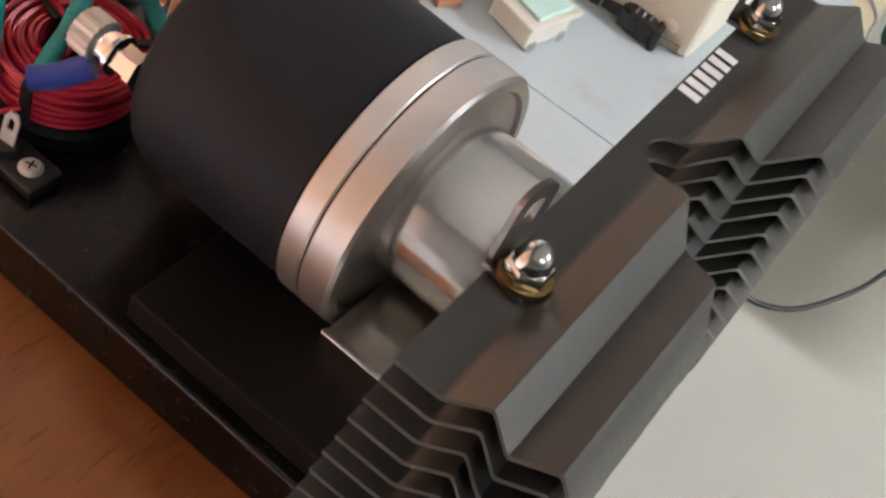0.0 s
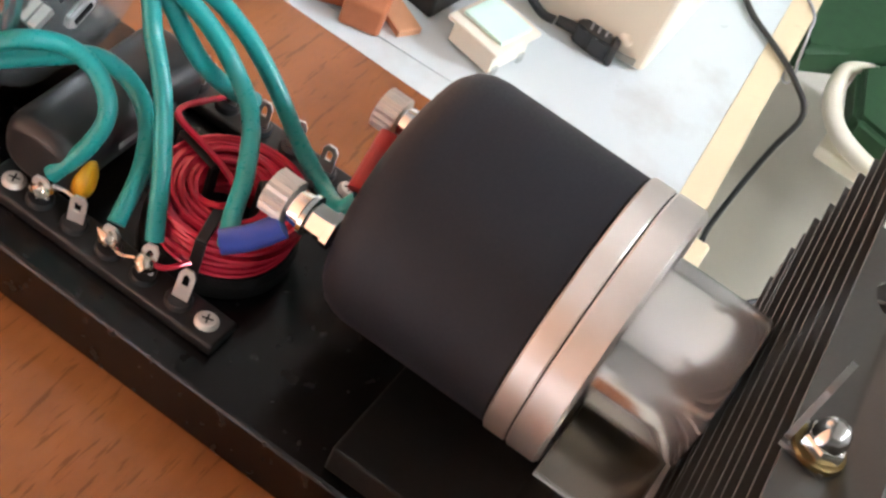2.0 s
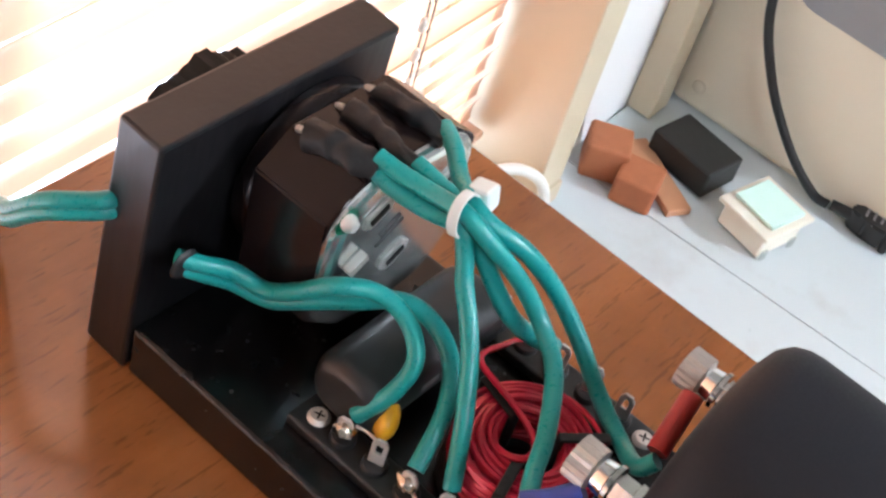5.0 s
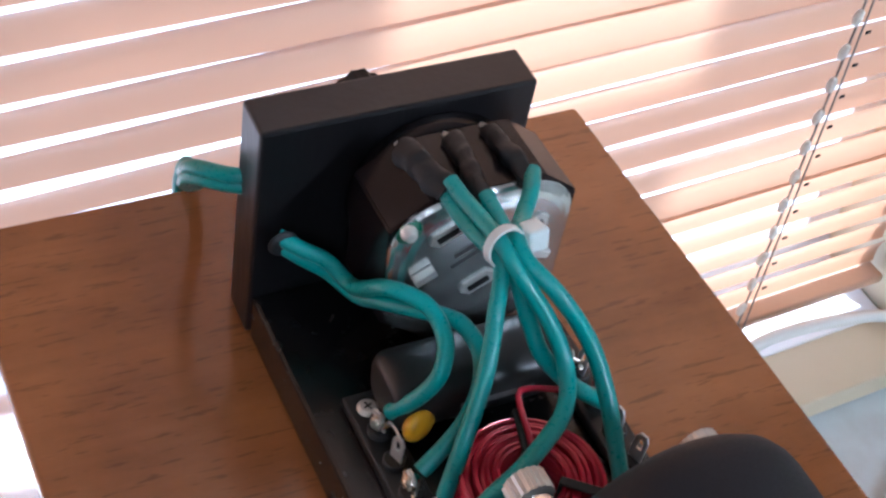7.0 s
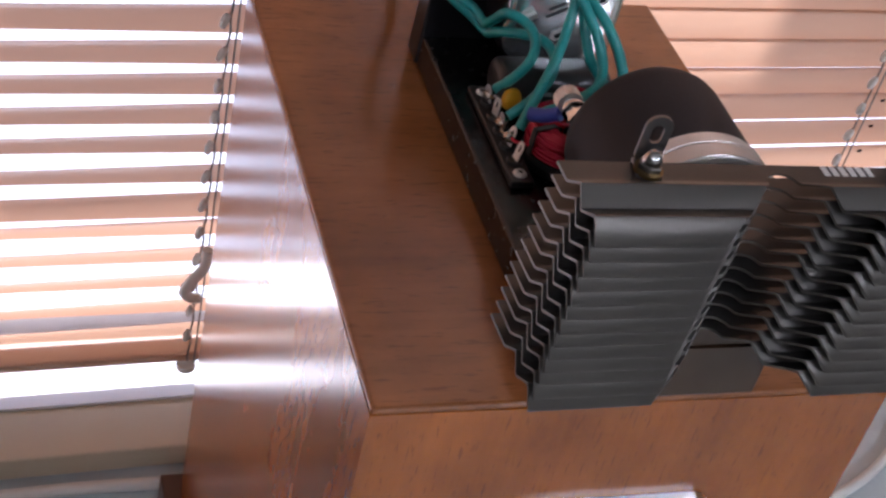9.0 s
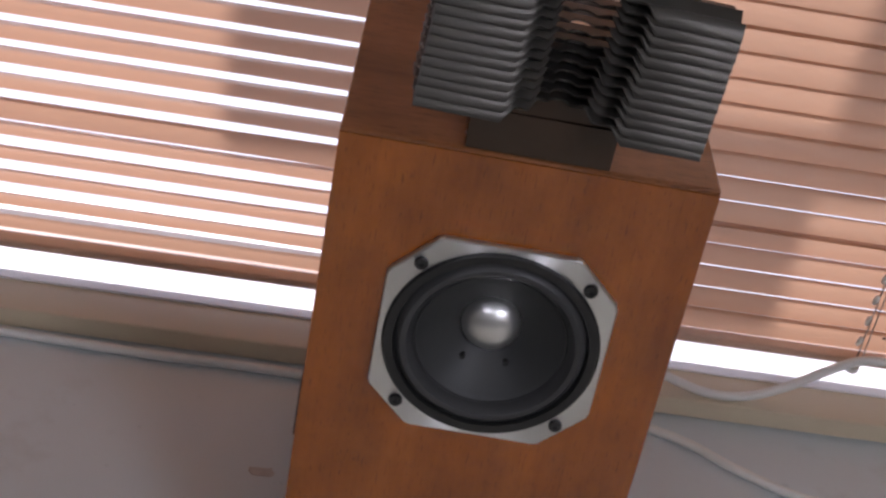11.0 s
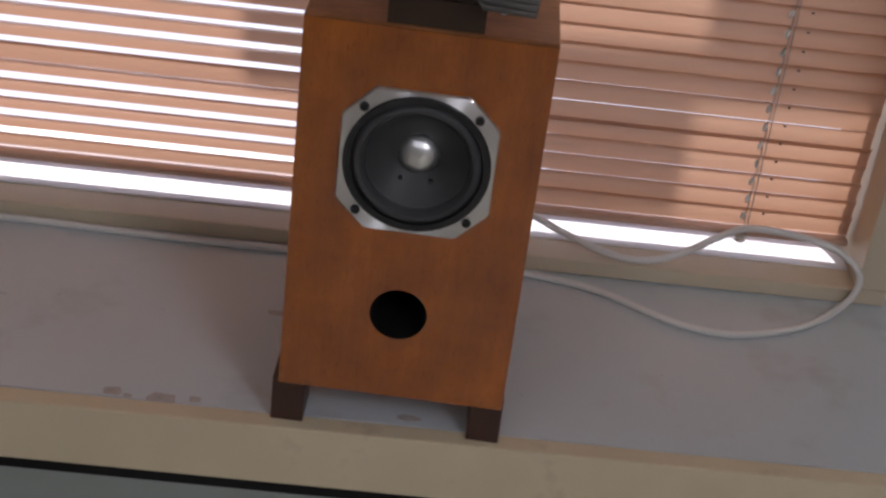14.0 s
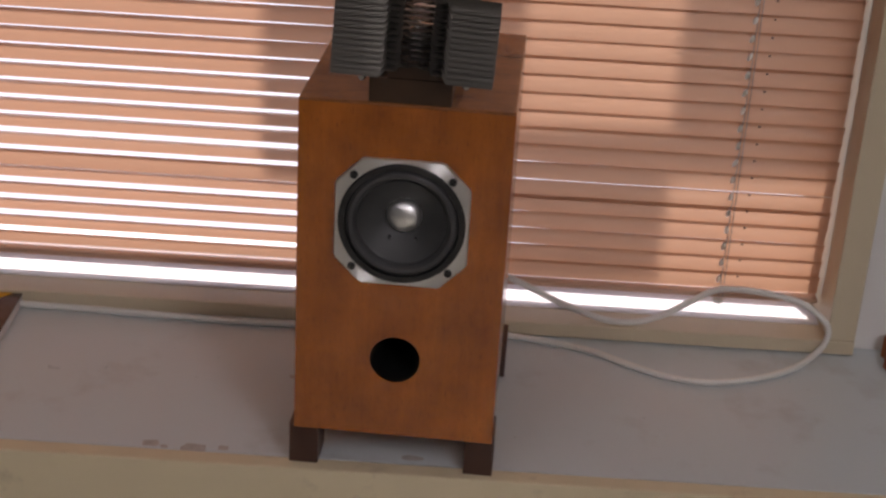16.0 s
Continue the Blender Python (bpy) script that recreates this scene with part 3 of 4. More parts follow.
FOLDS = soften(FOLDS)
FOLDS[1:1] = [(-0.0024, 0.0), (-0.0029, 0.0), (-0.0036, 0.0), (-0.0046, 0.0)]      # rounded end of the opening


def gap_at(y):
    """Half the width of the opening: a round-ended slot that widens towards the front."""
    if y > -0.0082:
        return math.sqrt(max(0.0, 0.0060 ** 2 - (y + 0.0082) ** 2))
    return 0.0060 + 0.97 * (-0.0082 - y)


PLATES, STEP = 13, 0.00541


def lens_plate(strip):
    """One folded sheet: a back strip of the depth given and two wings that part towards the front."""
    bm = bmesh.new()
    th = 0.0009
    start = FOLDS[0][0]
    prism([(LENS_L, start), (LENS_MID, start), (LENS_R, start), (LENS_R, strip), (LENS_L, strip)], "z", -th, 0.0, bm)
    for side in (-1, 1):
        end = LENS_L if side < 0 else LENS_R
        rows = []
        for i, (y, z) in enumerate(FOLDS):
            inner = LENS_MID + side * gap_at(y)
            tip = end
            if i >= len(FOLDS) - 2:          # the front corners are clipped round
                inner += side * (0.0006 if i == len(FOLDS) - 2 else 0.0022)
                tip -= side * (0.0001 if i == len(FOLDS) - 2 else 0.0006)
            rows.append([[bm.verts.new((x, y, z + h)) for x in (inner, tip)] for h in (0, -th)])
        for p, q in zip(rows, rows[1:]):
            bm.faces.new((p[0][0], p[0][1], q[0][1], q[0][0]))
            bm.faces.new((p[1][0], q[1][0], q[1][1], p[1][1]))
            for e in (0, 1):
                bm.faces.new((p[0][e], q[0][e], q[1][e], p[1][e]))
        bm.faces.new((rows[-1][0][0], rows[-1][0][1], rows[-1][1][1], rows[-1][1][0]))
    bmesh.ops.remove_doubles(bm, verts=bm.verts, dist=1e-6)
    inside = [f for f in bm.faces if all(abs(v.co.y - start) < 1e-6 for v in f.verts)]
    bmesh.ops.delete(bm, geom=inside, context="FACES_ONLY")
    return bm


for k in range(PLATES):                # the lower sheets reach further back
    ob = part("plate", lens_plate(STRIP + 0.00066 * min(k, 8)), LENSBLACK, lens, smooth=True)
    ob.matrix_basis = pose(random.uniform(-0.0003, 0.0003), -0.00018 * k + random.uniform(-0.0003, 0.0003), -STEP * k, random.uniform(-0.5, 0.5), random.uniform(-0.25, 0.25), 0)


def acorn(x, y, twist):
    nut = part("acorn_nut", lathe([(0.0, 0.0084), (0.0014, 0.0081), (0.0025, 0.0070), (0.0030, 0.0055), (0.0031, 0.0042)], "z", (x, y, 0), 24), NUTCHROME, lens, "chrome acorn nut", smooth=True)
    part("nut_base", lathe([(0.0, 0.0044), (0.0036, 0.0044), (0.0039, 0.0038), (0.0039, 0.0022), (0.0, 0.0022)], "z", (x, y, 0), 6), NUTCHROME, nut)
    part("washer", lathe([(0.0, 0.0020), (0.0045, 0.0019), (0.0046, 0.0009), (0.0, 0.0008)], "z", (x, y, 0), 28), BRASSY, nut, "yellow passivated washer", smooth=True)
    part("bolt", lathe([(0.0, 0.0007), (0.0021, 0.0007), (0.0021, -0.0782), (0.0, -0.0782)], "z", (x, y, 0), 16), NUTCHROME, lens, smooth=True)
    part("lower_nut", lathe([(0.0, -0.0764), (0.0044, -0.0768), (0.0044, -0.0802), (0.0034, -0.0822), (0.0020, -0.0838), (0.0, -0.0843)], "z", (x, y, 0), 6), NUTCHROME, lens)
    # angled lug with a slotted hole, its foot held under the nut
    bm = bmesh.new()
    outer, inner = [], []
    for k in range(24):
        a = 2 * math.pi * k / 24
        c, s = math.cos(a), math.sin(a)
        outer.append((0.0042 * c, 0.0088 + 0.0042 * s + (0.0045 if s > 0 else -0.0046)))
        inner.append((0.0018 * c, 0.0098 + 0.0018 * s + (0.0028 if s > 0 else 0.0)))
    va = [[bm.verts.new((p[0], yy, p[1])) for p in loop] for yy in (0.0042, 0.0053) for loop in (outer, inner)]
    for a, b in ((va[0], va[1]), (va[2], va[3]), (va[0], va[2]), (va[1], va[3])):
        for k in range(24):
            q = (k + 1) % 24
            bm.faces.new((a[k], a[q], b[q], b[k]))
    box(-0.0040, 0.0040, -0.0030, 0.0052, 0.0002, 0.0012, bm=bm)
    part("hanging_lug", place(bm, Matrix.Translation((x, y, 0)) @ Matrix.Rotation(radians(twist), 4, "Z")), STEEL, lens, "dark slotted steel lug")


acorn(-0.0418, -0.0034, -12)
acorn(0.0531, -0.0010, 6)
# maker's mark: six plain upright bars
for k in range(6):
    x = 0.0216 + 0.0033 * k
    part("mark_bar", box(x, x + 0.0021, -0.0034, 0.0010, 0.00002, 0.00018), WHITEPRINT, lens)

# ---- attenuator behind the back board's face ----
AX, AZ = 0.0105, 0.3998
atten = thing("attenuator", "black attenuator with zinc plated cover plate on the mount", "attenuator")
BODY = [(-0.0040, 0.4228), (0.0265, 0.4228), (0.0364, 0.4152), (0.0355, 0.3815), (0.0262, 0.3735), (-0.0010, 0.3735), (-0.0138, 0.3835), (-0.0143, 0.4152)]
bm = prism(BODY, "y", 0.1702, 0.1925)
bmesh.ops.bevel(bm, geom=list(bm.edges), offset=0.0005, segments=2, affect="EDGES")
part("body", bm, BROWNPLASTIC, atten, "glossy brown-black body")
part("rear_ring", lathe([(0.0, 0.1990), (0.0228, 0.1990), (0.0232, 0.1984), (0.0232, 0.1932), (0.0228, 0.1927), (0.0, 0.1926)], "y", (AX, 0, AZ), 64), BROWNPLASTIC, atten, smooth=True)


def dished_plate(points, y0, depth, inset, steps=5):
    """A pressed sheet cover whose rim rolls over in a quarter round."""
    bm = bmesh.new()
    cx, cz = sum(q[0] for q in points) / len(points), sum(q[1] for q in points) / len(points)
    rings = []
    for i in range(steps + 1):
        a = math.pi / 2 * i / steps
        k = 1 - inset * (1 - math.cos(a)) / 0.024
        rings.append([bm.verts.new((cx + (x - cx) * k, y0 - depth * math.sin(a), cz + (z - cz) * k)) for x, z in points])
    for p, q in zip(rings, rings[1:]):
        for j in range(len(points)):
            bm.faces.new((p[j], q[j], q[(j + 1) % len(points)], p[(j + 1) % len(points)]))
    bm.faces.new(rings[-1])
    bm.faces.new(rings[0][::-1])
    return bm


def rounded(points, r, steps=5):
    """A polygon with its corners rounded off."""
    out = []
    for i, b in enumerate(points):
        a, b, c = Vector(points[i - 1]), Vector(b), Vector(points[(i + 1) % len(points)])
        p, q = b + (a - b).normalized() * r, b + (c - b).normalized() * r
        for k in range(steps + 1):
            t = k / steps
            out.append(tuple((1 - t) ** 2 * p + 2 * t * (1 - t) * b + t * t * q))
    return out


FACE = 0.1680                # front of the cover plate
plate = part("cover_plate", dished_plate(rounded([(AX + (x - AX) * 0.985, AZ + (z - AZ) * 0.985) for x, z in BODY], 0.0060), 0.1706, 0.1706 - FACE, 0.0056), ZINC, atten, "zinc plated cover plate with a rolled rim")
for x, z, rot in ((0.0000, 0.4130, -28), (0.0110, 0.3930, -28), (0.0235, 0.4090, -28)):
    m = Matrix.Translation((x, FACE, z)) @ Matrix.Rotation(radians(rot), 4, "Y")
    part("slot_rim", place(prism([(-0.0050, 0.0), (-0.0034, -0.0022), (0.0034, -0.0022), (0.0050, 0.0), (0.0034, 0.0022), (-0.0034, 0.0022)], "y", -0.0008, -0.0001), m), TIN, plate, "bright slot rim")
    part("slot", place(box(-0.0030, 0.0030, -0.0012, -0.0009, -0.0010, 0.0010, 0.0001), m), DULLBLACK, plate)
for x, z, rot in ((-0.0050, 0.4010, -28), (0.0265, 0.4000, 20)):
    part("bent_tab", place(box(-0.0030, 0.0030, -0.0026, -0.0001, -0.0012, 0.0012, 0.0003), Matrix.Translation((x, FACE, z)) @ Matrix.Rotation(radians(rot), 4, "Y")), SCREW, plate, "bright bent tab")
for x, z, w in ((0.0035, 0.4035, 0.0070), (0.0030, 0.4000, 0.0095)):
    part("print_bar", place(box(0, w, -0.0003, -0.0001, 0.0, 0.0013), Matrix.Translation((x, FACE, z)) @ Matrix.Rotation(radians(-28), 4, "Y")), DARKPRINT, plate)
part("rivet", lathe([(0.0, -0.0030), (0.0014, -0.0026), (0.0021, -0.0012), (0.0021, 0.0006), (0.0, 0.0006)], "y", (-0.0106, FACE + 0.0002, 0.4166), 20), TIN, plate, "rivet with green sealing paint", smooth=True)
part("paint_blob", lathe([(0.0, -0.0014), (0.0022, -0.0011), (0.0036, 0.0002), (0.0, 0.0003)], "y", (-0.0098, FACE + 0.0003, 0.4156), 11), mat("green_sealing_paint", (0.005, 0.13, 0.07), 0.3), plate)
for pts, r in (([(-0.0042, 0.1885, 0.4262), (-0.0036, 0.1855, 0.4268), (-0.0028, 0.1810, 0.4270), (-0.0018, 0.1765, 0.4266), (-0.0006, 0.1715, 0.4256)], 0.0036),
               ([(0.0088, 0.1890, 0.4258), (0.0086, 0.1855, 0.4264), (0.0080, 0.1780, 0.4268), (0.0072, 0.1715, 0.4264), (0.0066, 0.1660, 0.4256)], 0.0026),
               ([(0.0192, 0.1895, 0.4258), (0.0194, 0.1860, 0.4264), (0.0197, 0.1800, 0.4268), (0.0202, 0.1745, 0.4264), (0.0206, 0.1695, 0.4254)], 0.0027)):
    part("lug_tip", tube([(pts[0][0], pts[0][1] + 0.0022, pts[0][2] - 0.0032), (pts[0][0] - 0.0004, pts[0][1] - 0.0020, pts[0][2] - 0.0012)], 0.0009, 2, 6), TIN, atten, smooth=True)
    sleeve = tube([(x, y - 0.0008, z - 0.0022) for x, y, z in pts], r, 8, 14, flat=0.72)
    for v in sleeve.verts:
        v.co += 0.0011 * noise.noise_vector(v.co * 260)
    part("heatshrink", sleeve, SHRINK, atten, "black heat-shrink sleeve", smooth=True)
# turning knob on the far side of the board
bm = bmesh.new()
prof = []
for k in range(64):
    a = 2 * math.pi * k / 64
    r = 0.0178 + 0.0014 * max(-0.5, math.cos(8 * a)) + (0.0007 if k % 2 else 0)
    prof.append((AX - 0.010 + r * math.cos(a), 0.3985 + r * math.sin(a)))
prism(prof, "y", 0.2095, 0.2260, bm)
part("knob", bm, DULLBLACK, atten, "scalloped black turning knob")

# ---- crossover on the base ----
def terminal_strip(x, lug_dir, label):
    strip = thing("terminal_strip", label, "terminal strip", group="terminal strips")
    part("strip", box(x - 0.0048, x + 0.0048, 0.0955, 0.1600, BASE + 0.0002, BASE + 0.0034, 0.0006), CAPBLACK, strip, "black phenolic strip")
    for y in (0.1005, 0.1545):
        s = part("screw", lathe([(0.0, BASE + 0.0047), (0.0020, BASE + 0.0046), (0.0028, BASE + 0.0038), (0.0028, BASE + 0.0035), (0.0, BASE + 0.0035)], "z", (x, y, 0), 24), SCREW, strip, "cross-head screw", smooth=True)
        for a in (20, 110):
            part("recess", place(box(-0.0013, 0.0013, -0.00022, 0.00022, BASE + 0.0044, BASE + 0.00475), Matrix.Translation((x, y, 0)) @ Matrix.Rotation(radians(a), 4, "Z")), DULLBLACK, s)
    for k in range(5):
        y = 0.1470 - 0.0097 * k
        part("bush", lathe([(0.0, BASE + 0.0048), (0.0028, BASE + 0.0048), (0.0032, BASE + 0.0042), (0.0032, BASE + 0.0034), (0.0, BASE + 0.0034)], "z", (x, y, 0), 20), CAPBLACK, strip, smooth=True)
        bm = bmesh.new()
        outline = [(-0.0019, 0.0), (0.0019, 0.0), (0.0019, 0.0066), (0.0010, 0.0082), (-0.0010, 0.0082), (-0.0019, 0.0066)]
        hole = [(-0.0008, 0.0036), (0.0008, 0.0036), (0.0008, 0.0062), (0.0, 0.0069), (-0.0008, 0.0062), (-0.0008, 0.0050)]
        va = [[bm.verts.new((h, p[0], p[1])) for p in loop] for h in (-0.0003, 0.0003) for loop in (outline, hole)]
        for a, b in ((va[0], va[1]), (va[2], va[3]), (va[0], va[2]), (va[1], va[3])):
            for i in range(6):
                q = (i + 1) % 6
                bm.faces.new((a[i], a[q], b[q], b[i]))
        place(bm, Matrix.Translation((x, y, BASE + 0.0046)) @ Matrix.Rotation(radians(lug_dir + random.uniform(-8, 8)), 4, "Z") @ Matrix.Rotation(radians(random.uniform(-12, 12)), 4, "Y"))
        part("solder_lug", bm, TIN, strip)
    return strip


left_strip = terminal_strip(-0.0222, 12, "black terminal strip with soldered lugs on the base")
right_strip = terminal_strip(0.0335, 12, "black terminal strip with tinned lugs on the base")


def solder_blob(x, y, z, r, parent):
    bm = bmesh.new()
    bmesh.ops.create_icosphere(bm, subdivisions=2, radius=r)
    for v in bm.verts:
        v.co *= 1 + 0.35 * noise.noise(v.co * 700 + Vector((x, y, z)) * 3000)
        v.co.z *= 0.9
        v.co += Vector((x, y, z))
    part("solder_joint", bm, SOLDER, parent, smooth=True)


for y, dz in ((0.1470, 0.0078), (0.1280, 0.0078), (0.1182, 0.0080)):
    solder_blob(-0.0226, y, BASE + dz, 0.0027, left_strip)
part("wire_link", tube([(-0.0212, 0.1470, 0.3762), (-0.0205, 0.1425, 0.3772), (-0.0208, 0.1375, 0.3770)], 0.0004, 6, 6), TIN, left_strip, smooth=True)
part("wire_link", tube([(-0.0212, 0.1285, 0.3762), (-0.0235, 0.1240, 0.3745), (-0.0212, 0.1180, 0.3768)], 0.0005, 6, 6), SOLDER, left_strip, smooth=True)
part("wire_link", tube([(0.0335, 0.1470, 0.3765), (0.0270, 0.1500, 0.3800), (0.0230, 0.1500, 0.3800)], 0.0004, 6, 6), TIN, right_strip, smooth=True)
solder_blob(0.0330, 0.1375, BASE + 0.0078, 0.0020, right_strip)
solder_blob(0.0330, 0.1470, BASE + 0.0078, 0.0018, right_strip)

capacitor = thing("capacitor", "black film capacitor with worn white print on the base", "capacitor")
CAP_Y, CAP_Z = 0.1515, 0.3800


def rounded_bar(x0, x1, half_y, half_z, power, cy, cz, end=0.0040, seg=44):
    """A bar along x with a softly squared cross-section and domed ends."""
    bm = bmesh.new()
    rings = []
    for i in range(15):
        x = (x0 + end * (1 - math.cos(math.pi / 2 * i / 5)) if i <= 5 else x1 - end * (1 - math.cos(math.pi / 2 * (14 - i) / 5)) if i >= 9 else x0 + end + (x1 - x0 - 2 * end) * (i - 5) / 4)
        d = max(0.0, (x0 + end - x) / end, (x - x1 + end) / end)
        k = 0.62 + 0.38 * math.sqrt(max(0.0, 1 - d * d))
        ring = []
        for j in range(seg):
            a = 2 * math.pi * j / seg
            c, q = math.cos(a), math.sin(a)
            ring.append(bm.verts.new((x, cy + k * half_y * math.copysign(abs(c) ** (2 / power), c), cz + k * half_z * math.copysign(abs(q) ** (2 / power), q))))
        rings.append(ring)
    for a, b in zip(rings, rings[1:]):
        for j in range(seg):
            bm.faces.new((a[j], a[(j + 1) % seg], b[(j + 1) % seg], b[j]))
    bm.faces.new(rings[0][::-1])
    bm.faces.new(rings[-1])
    return bm


part("body", rounded_bar(-0.0205, 0.0285, 0.0100, 0.0084, 2.7, CAP_Y, CAP_Z), CAPBLACK, capacitor, smooth=True)
for y, z, tilt, x0, ws in ((0.1424, 0.3832, 62, -0.0005, (0.0028, 0.0022, 0.0026, 0.003, 0.002, 0.0024)), (0.1415, 0.3803, 86, -0.0040, (0.0060, 0.0085, 0.0040))):
    x = x0
    for w in ws:
        part("print_bar", place(box(0, w, -0.0009, 0.0009, 0.0, 0.00012), Matrix.Translation((x, y, z)) @ Matrix.Rotation(radians(tilt), 4, "X")), PRINT, capacitor)
        x += w + 0.0008

small_cap = thing("disc_capacitor", "small yellow dipped capacitor soldered to the strip", "capacitor")
bm = bmesh.new()
bmesh.ops.create_uvsphere(bm, u_segments=20, v_segments=14, radius=1.0)
place(bm, Matrix.Translation((-0.0144, 0.1424, 0.3775)) @ Matrix.Rotation(radians(35), 4, "Z") @ Matrix.Rotation(radians(25), 4, "Y") @ Matrix.Diagonal((0.0062, 0.0032, 0.0052, 1)))
part("body", bm, YELLOW, small_cap, smooth=True)
part("lead", tube([(-0.0175, 0.1445, 0.3765), (-0.0195, 0.1462, 0.3765), (-0.0215, 0.1470, 0.3765)], 0.0004, 5, 6), TIN, small_cap, smooth=True)

# coil: turn upon turn of enamelled wire
CX, CY = 0.0012, 0.1146
coil = thing("inductor_coil", "round coil of red enamelled wire tied with black straps", "coil")
R_WIRE = 0.00072
for layer in range(7):
    turns = 8
    for t in range(turns):
        r = 0.0082 + 0.00118 * t + random.uniform(-0.00025, 0.00025)
        z = BASE + 0.0071 + 0.00145 * layer + (0.0005 if t % 2 else 0) + random.uniform(-0.0002, 0.0002)
        if 0 < layer < 6 and 0 < t < turns - 1:
            continue
        ph = random.uniform(0, 6.28)
        pts = []
        for k in range(37):
            a = 2 * math.pi * k / 36
            rr = r + 0.0004 * math.sin(2 * a + ph)
            pts.append((CX + rr * math.cos(a), CY + rr * math.sin(a), z + 0.0003 * math.sin(a + ph)))
        part("turn", tube(pts, R_WIRE, 1, 6, None, True), MAGNET, coil, smooth=True)
part("foot_ring", lathe([(0.006, BASE + 0.0004), (0.0180, BASE + 0.0004), (0.0180, BASE + 0.0040), (0.0172, BASE + 0.0060), (0.006, BASE + 0.0060)], "z", (CX, CY, 0), 40, True), DULLBLACK, coil)
for a in (75, 195, 320):
    m = Matrix.Translation((CX, CY, 0)) @ Matrix.Rotation(radians(a), 4, "Z")
    bm = bmesh.new()
    box(0.0062, 0.0186, -0.0013, 0.0013, BASE + 0.0172, BASE + 0.0182, 0.0003, 1, bm)
    box(0.0178, 0.0186, -0.0013, 0.0013, BASE + 0.0060, BASE + 0.0172, 0.0, 1, bm)
    box(0.0062, 0.0072, -0.0013, 0.0013, BASE + 0.0035, BASE + 0.0172, 0.0, 1, bm)
    part("strap", place(bm, m), SHRINK, coil, "black strap")
part("lead", tube([(CX - 0.0060, CY + 0.0060, 0.3830), (CX - 0.0085, CY + 0.0005, 0.3862), (CX - 0.0060, CY - 0.0030, 0.3868), (CX - 0.0010, CY - 0.0010, 0.3868), (0.0040, 0.1220, 0.3868), (0.0070, 0.1345, 0.3872), (0.0110, 0.1368, 0.3866), (0.0200, 0.1365, 0.3830), (0.0310, 0.1375, 0.3762)], 0.0008, 6, 6), MAGNET, coil, smooth=True)
part("lead", tube([(CX - 0.018, CY - 0.004, BASE + 0.010), (-0.0215, 0.1140, BASE + 0.0090), (-0.0218, 0.1180, BASE + 0.0085)], 0.0007, 6, 6), MAGNET, coil, smooth=True)

# ---- teal wires ----
WIRE = 0.0021


def wire(pts, label, r=WIRE):
    ob = part("wire", tube(pts, r, 8, 12), TEAL, None, smooth=True)
    return tagged(ob, label, "wire", "teal hook-up wires")


LBL = "thick teal insulated wire"
wire([(0.0008, 0.1722, 0.4262), (0.0018, 0.1660, 0.4255), (0.0030, 0.1578, 0.4255), (0.0032, 0.1492, 0.4264), (0.0050, 0.1430, 0.4225), (0.0105, 0.1352, 0.4130), (0.0128, 0.1277, 0.4040), (0.0085, 0.1190, 0.3995), (-0.0050, 0.1100, 0.3985), (-0.0160, 0.1050, 0.3978), (-0.0232, 0.1010, 0.3982)], LBL + " ending in a blue crimp")
wire([(-0.0002, 0.1720, 0.4236), (0.0004, 0.1655, 0.4220), (0.0018, 0.1570, 0.4218), (0.0034, 0.1495, 0.4222), (0.0028, 0.1460, 0.4175), (0.0008, 0.1425, 0.4115), (-0.0018, 0.1378, 0.4070), (-0.0050, 0.1330, 0.4020), (-0.0085, 0.1290, 0.3965), (-0.0125, 0.1250, 0.3905), (-0.0185, 0.1195, 0.3790)], LBL + " soldered to a lug")
wire([(0.0077, 0.1665, 0.4248), (0.0074, 0.1604, 0.4243), (0.0070, 0.1550, 0.4240), (0.0070, 0.1500, 0.4214), (0.0072, 0.1440, 0.4155), (0.0085, 0.1390, 0.4085), (0.0105, 0.1340, 0.4020), (0.0180, 0.1300, 0.3930), (0.0290, 0.1290, 0.3830)], LBL + " soldered to the second strip")
wire([(0.0227, 0.1712, 0.4243), (0.0190, 0.1650, 0.4245), (0.0135, 0.1582, 0.4235), (0.0077, 0.1505, 0.4256), (0.0080, 0.1445, 0.4235), (0.0135, 0.1372, 0.4180), (0.0195, 0.1300, 0.4080), (0.0215, 0.1215, 0.3985), (0.0210, 0.1110, 0.3880), (0.0180, 0.1010, 0.3840), (0.0110, 0.0935, 0.3890), (0.0125, 0.0905, 0.3930)], LBL + " ending in a red crimp")
wire([(-0.0322, 0.1945, 0.3965), (-0.0275, 0.1905, 0.3945), (-0.0214, 0.1871, 0.3914), (-0.0180, 0.1800, 0.3890), (-0.0180, 0.1720, 0.3956), (-0.0165, 0.1630, 0.4045), (-0.0100, 0.1560, 0.4040), (-0.0084, 0.1478, 0.4010), (-0.0115, 0.1415, 0.3960), (-0.0160, 0.1420, 0.3880), (-0.0205, 0.1465, 0.3790)], LBL + " from the board to a lug")
wire([(-0.0318, 0.1945, 0.3935), (-0.0262, 0.1902, 0.3905), (-0.0205, 0.1872, 0.3868), (-0.0160, 0.1800, 0.3845), (-0.0146, 0.1728, 0.3895), (-0.0088, 0.1613, 0.3960), (-0.0016, 0.1535, 0.3975), (0.0005, 0.1452, 0.3950), (-0.0030, 0.1370, 0.3920), (-0.0100, 0.1315, 0.3860), (-0.0205, 0.1283, 0.3785)], LBL + " from the board to a lug")
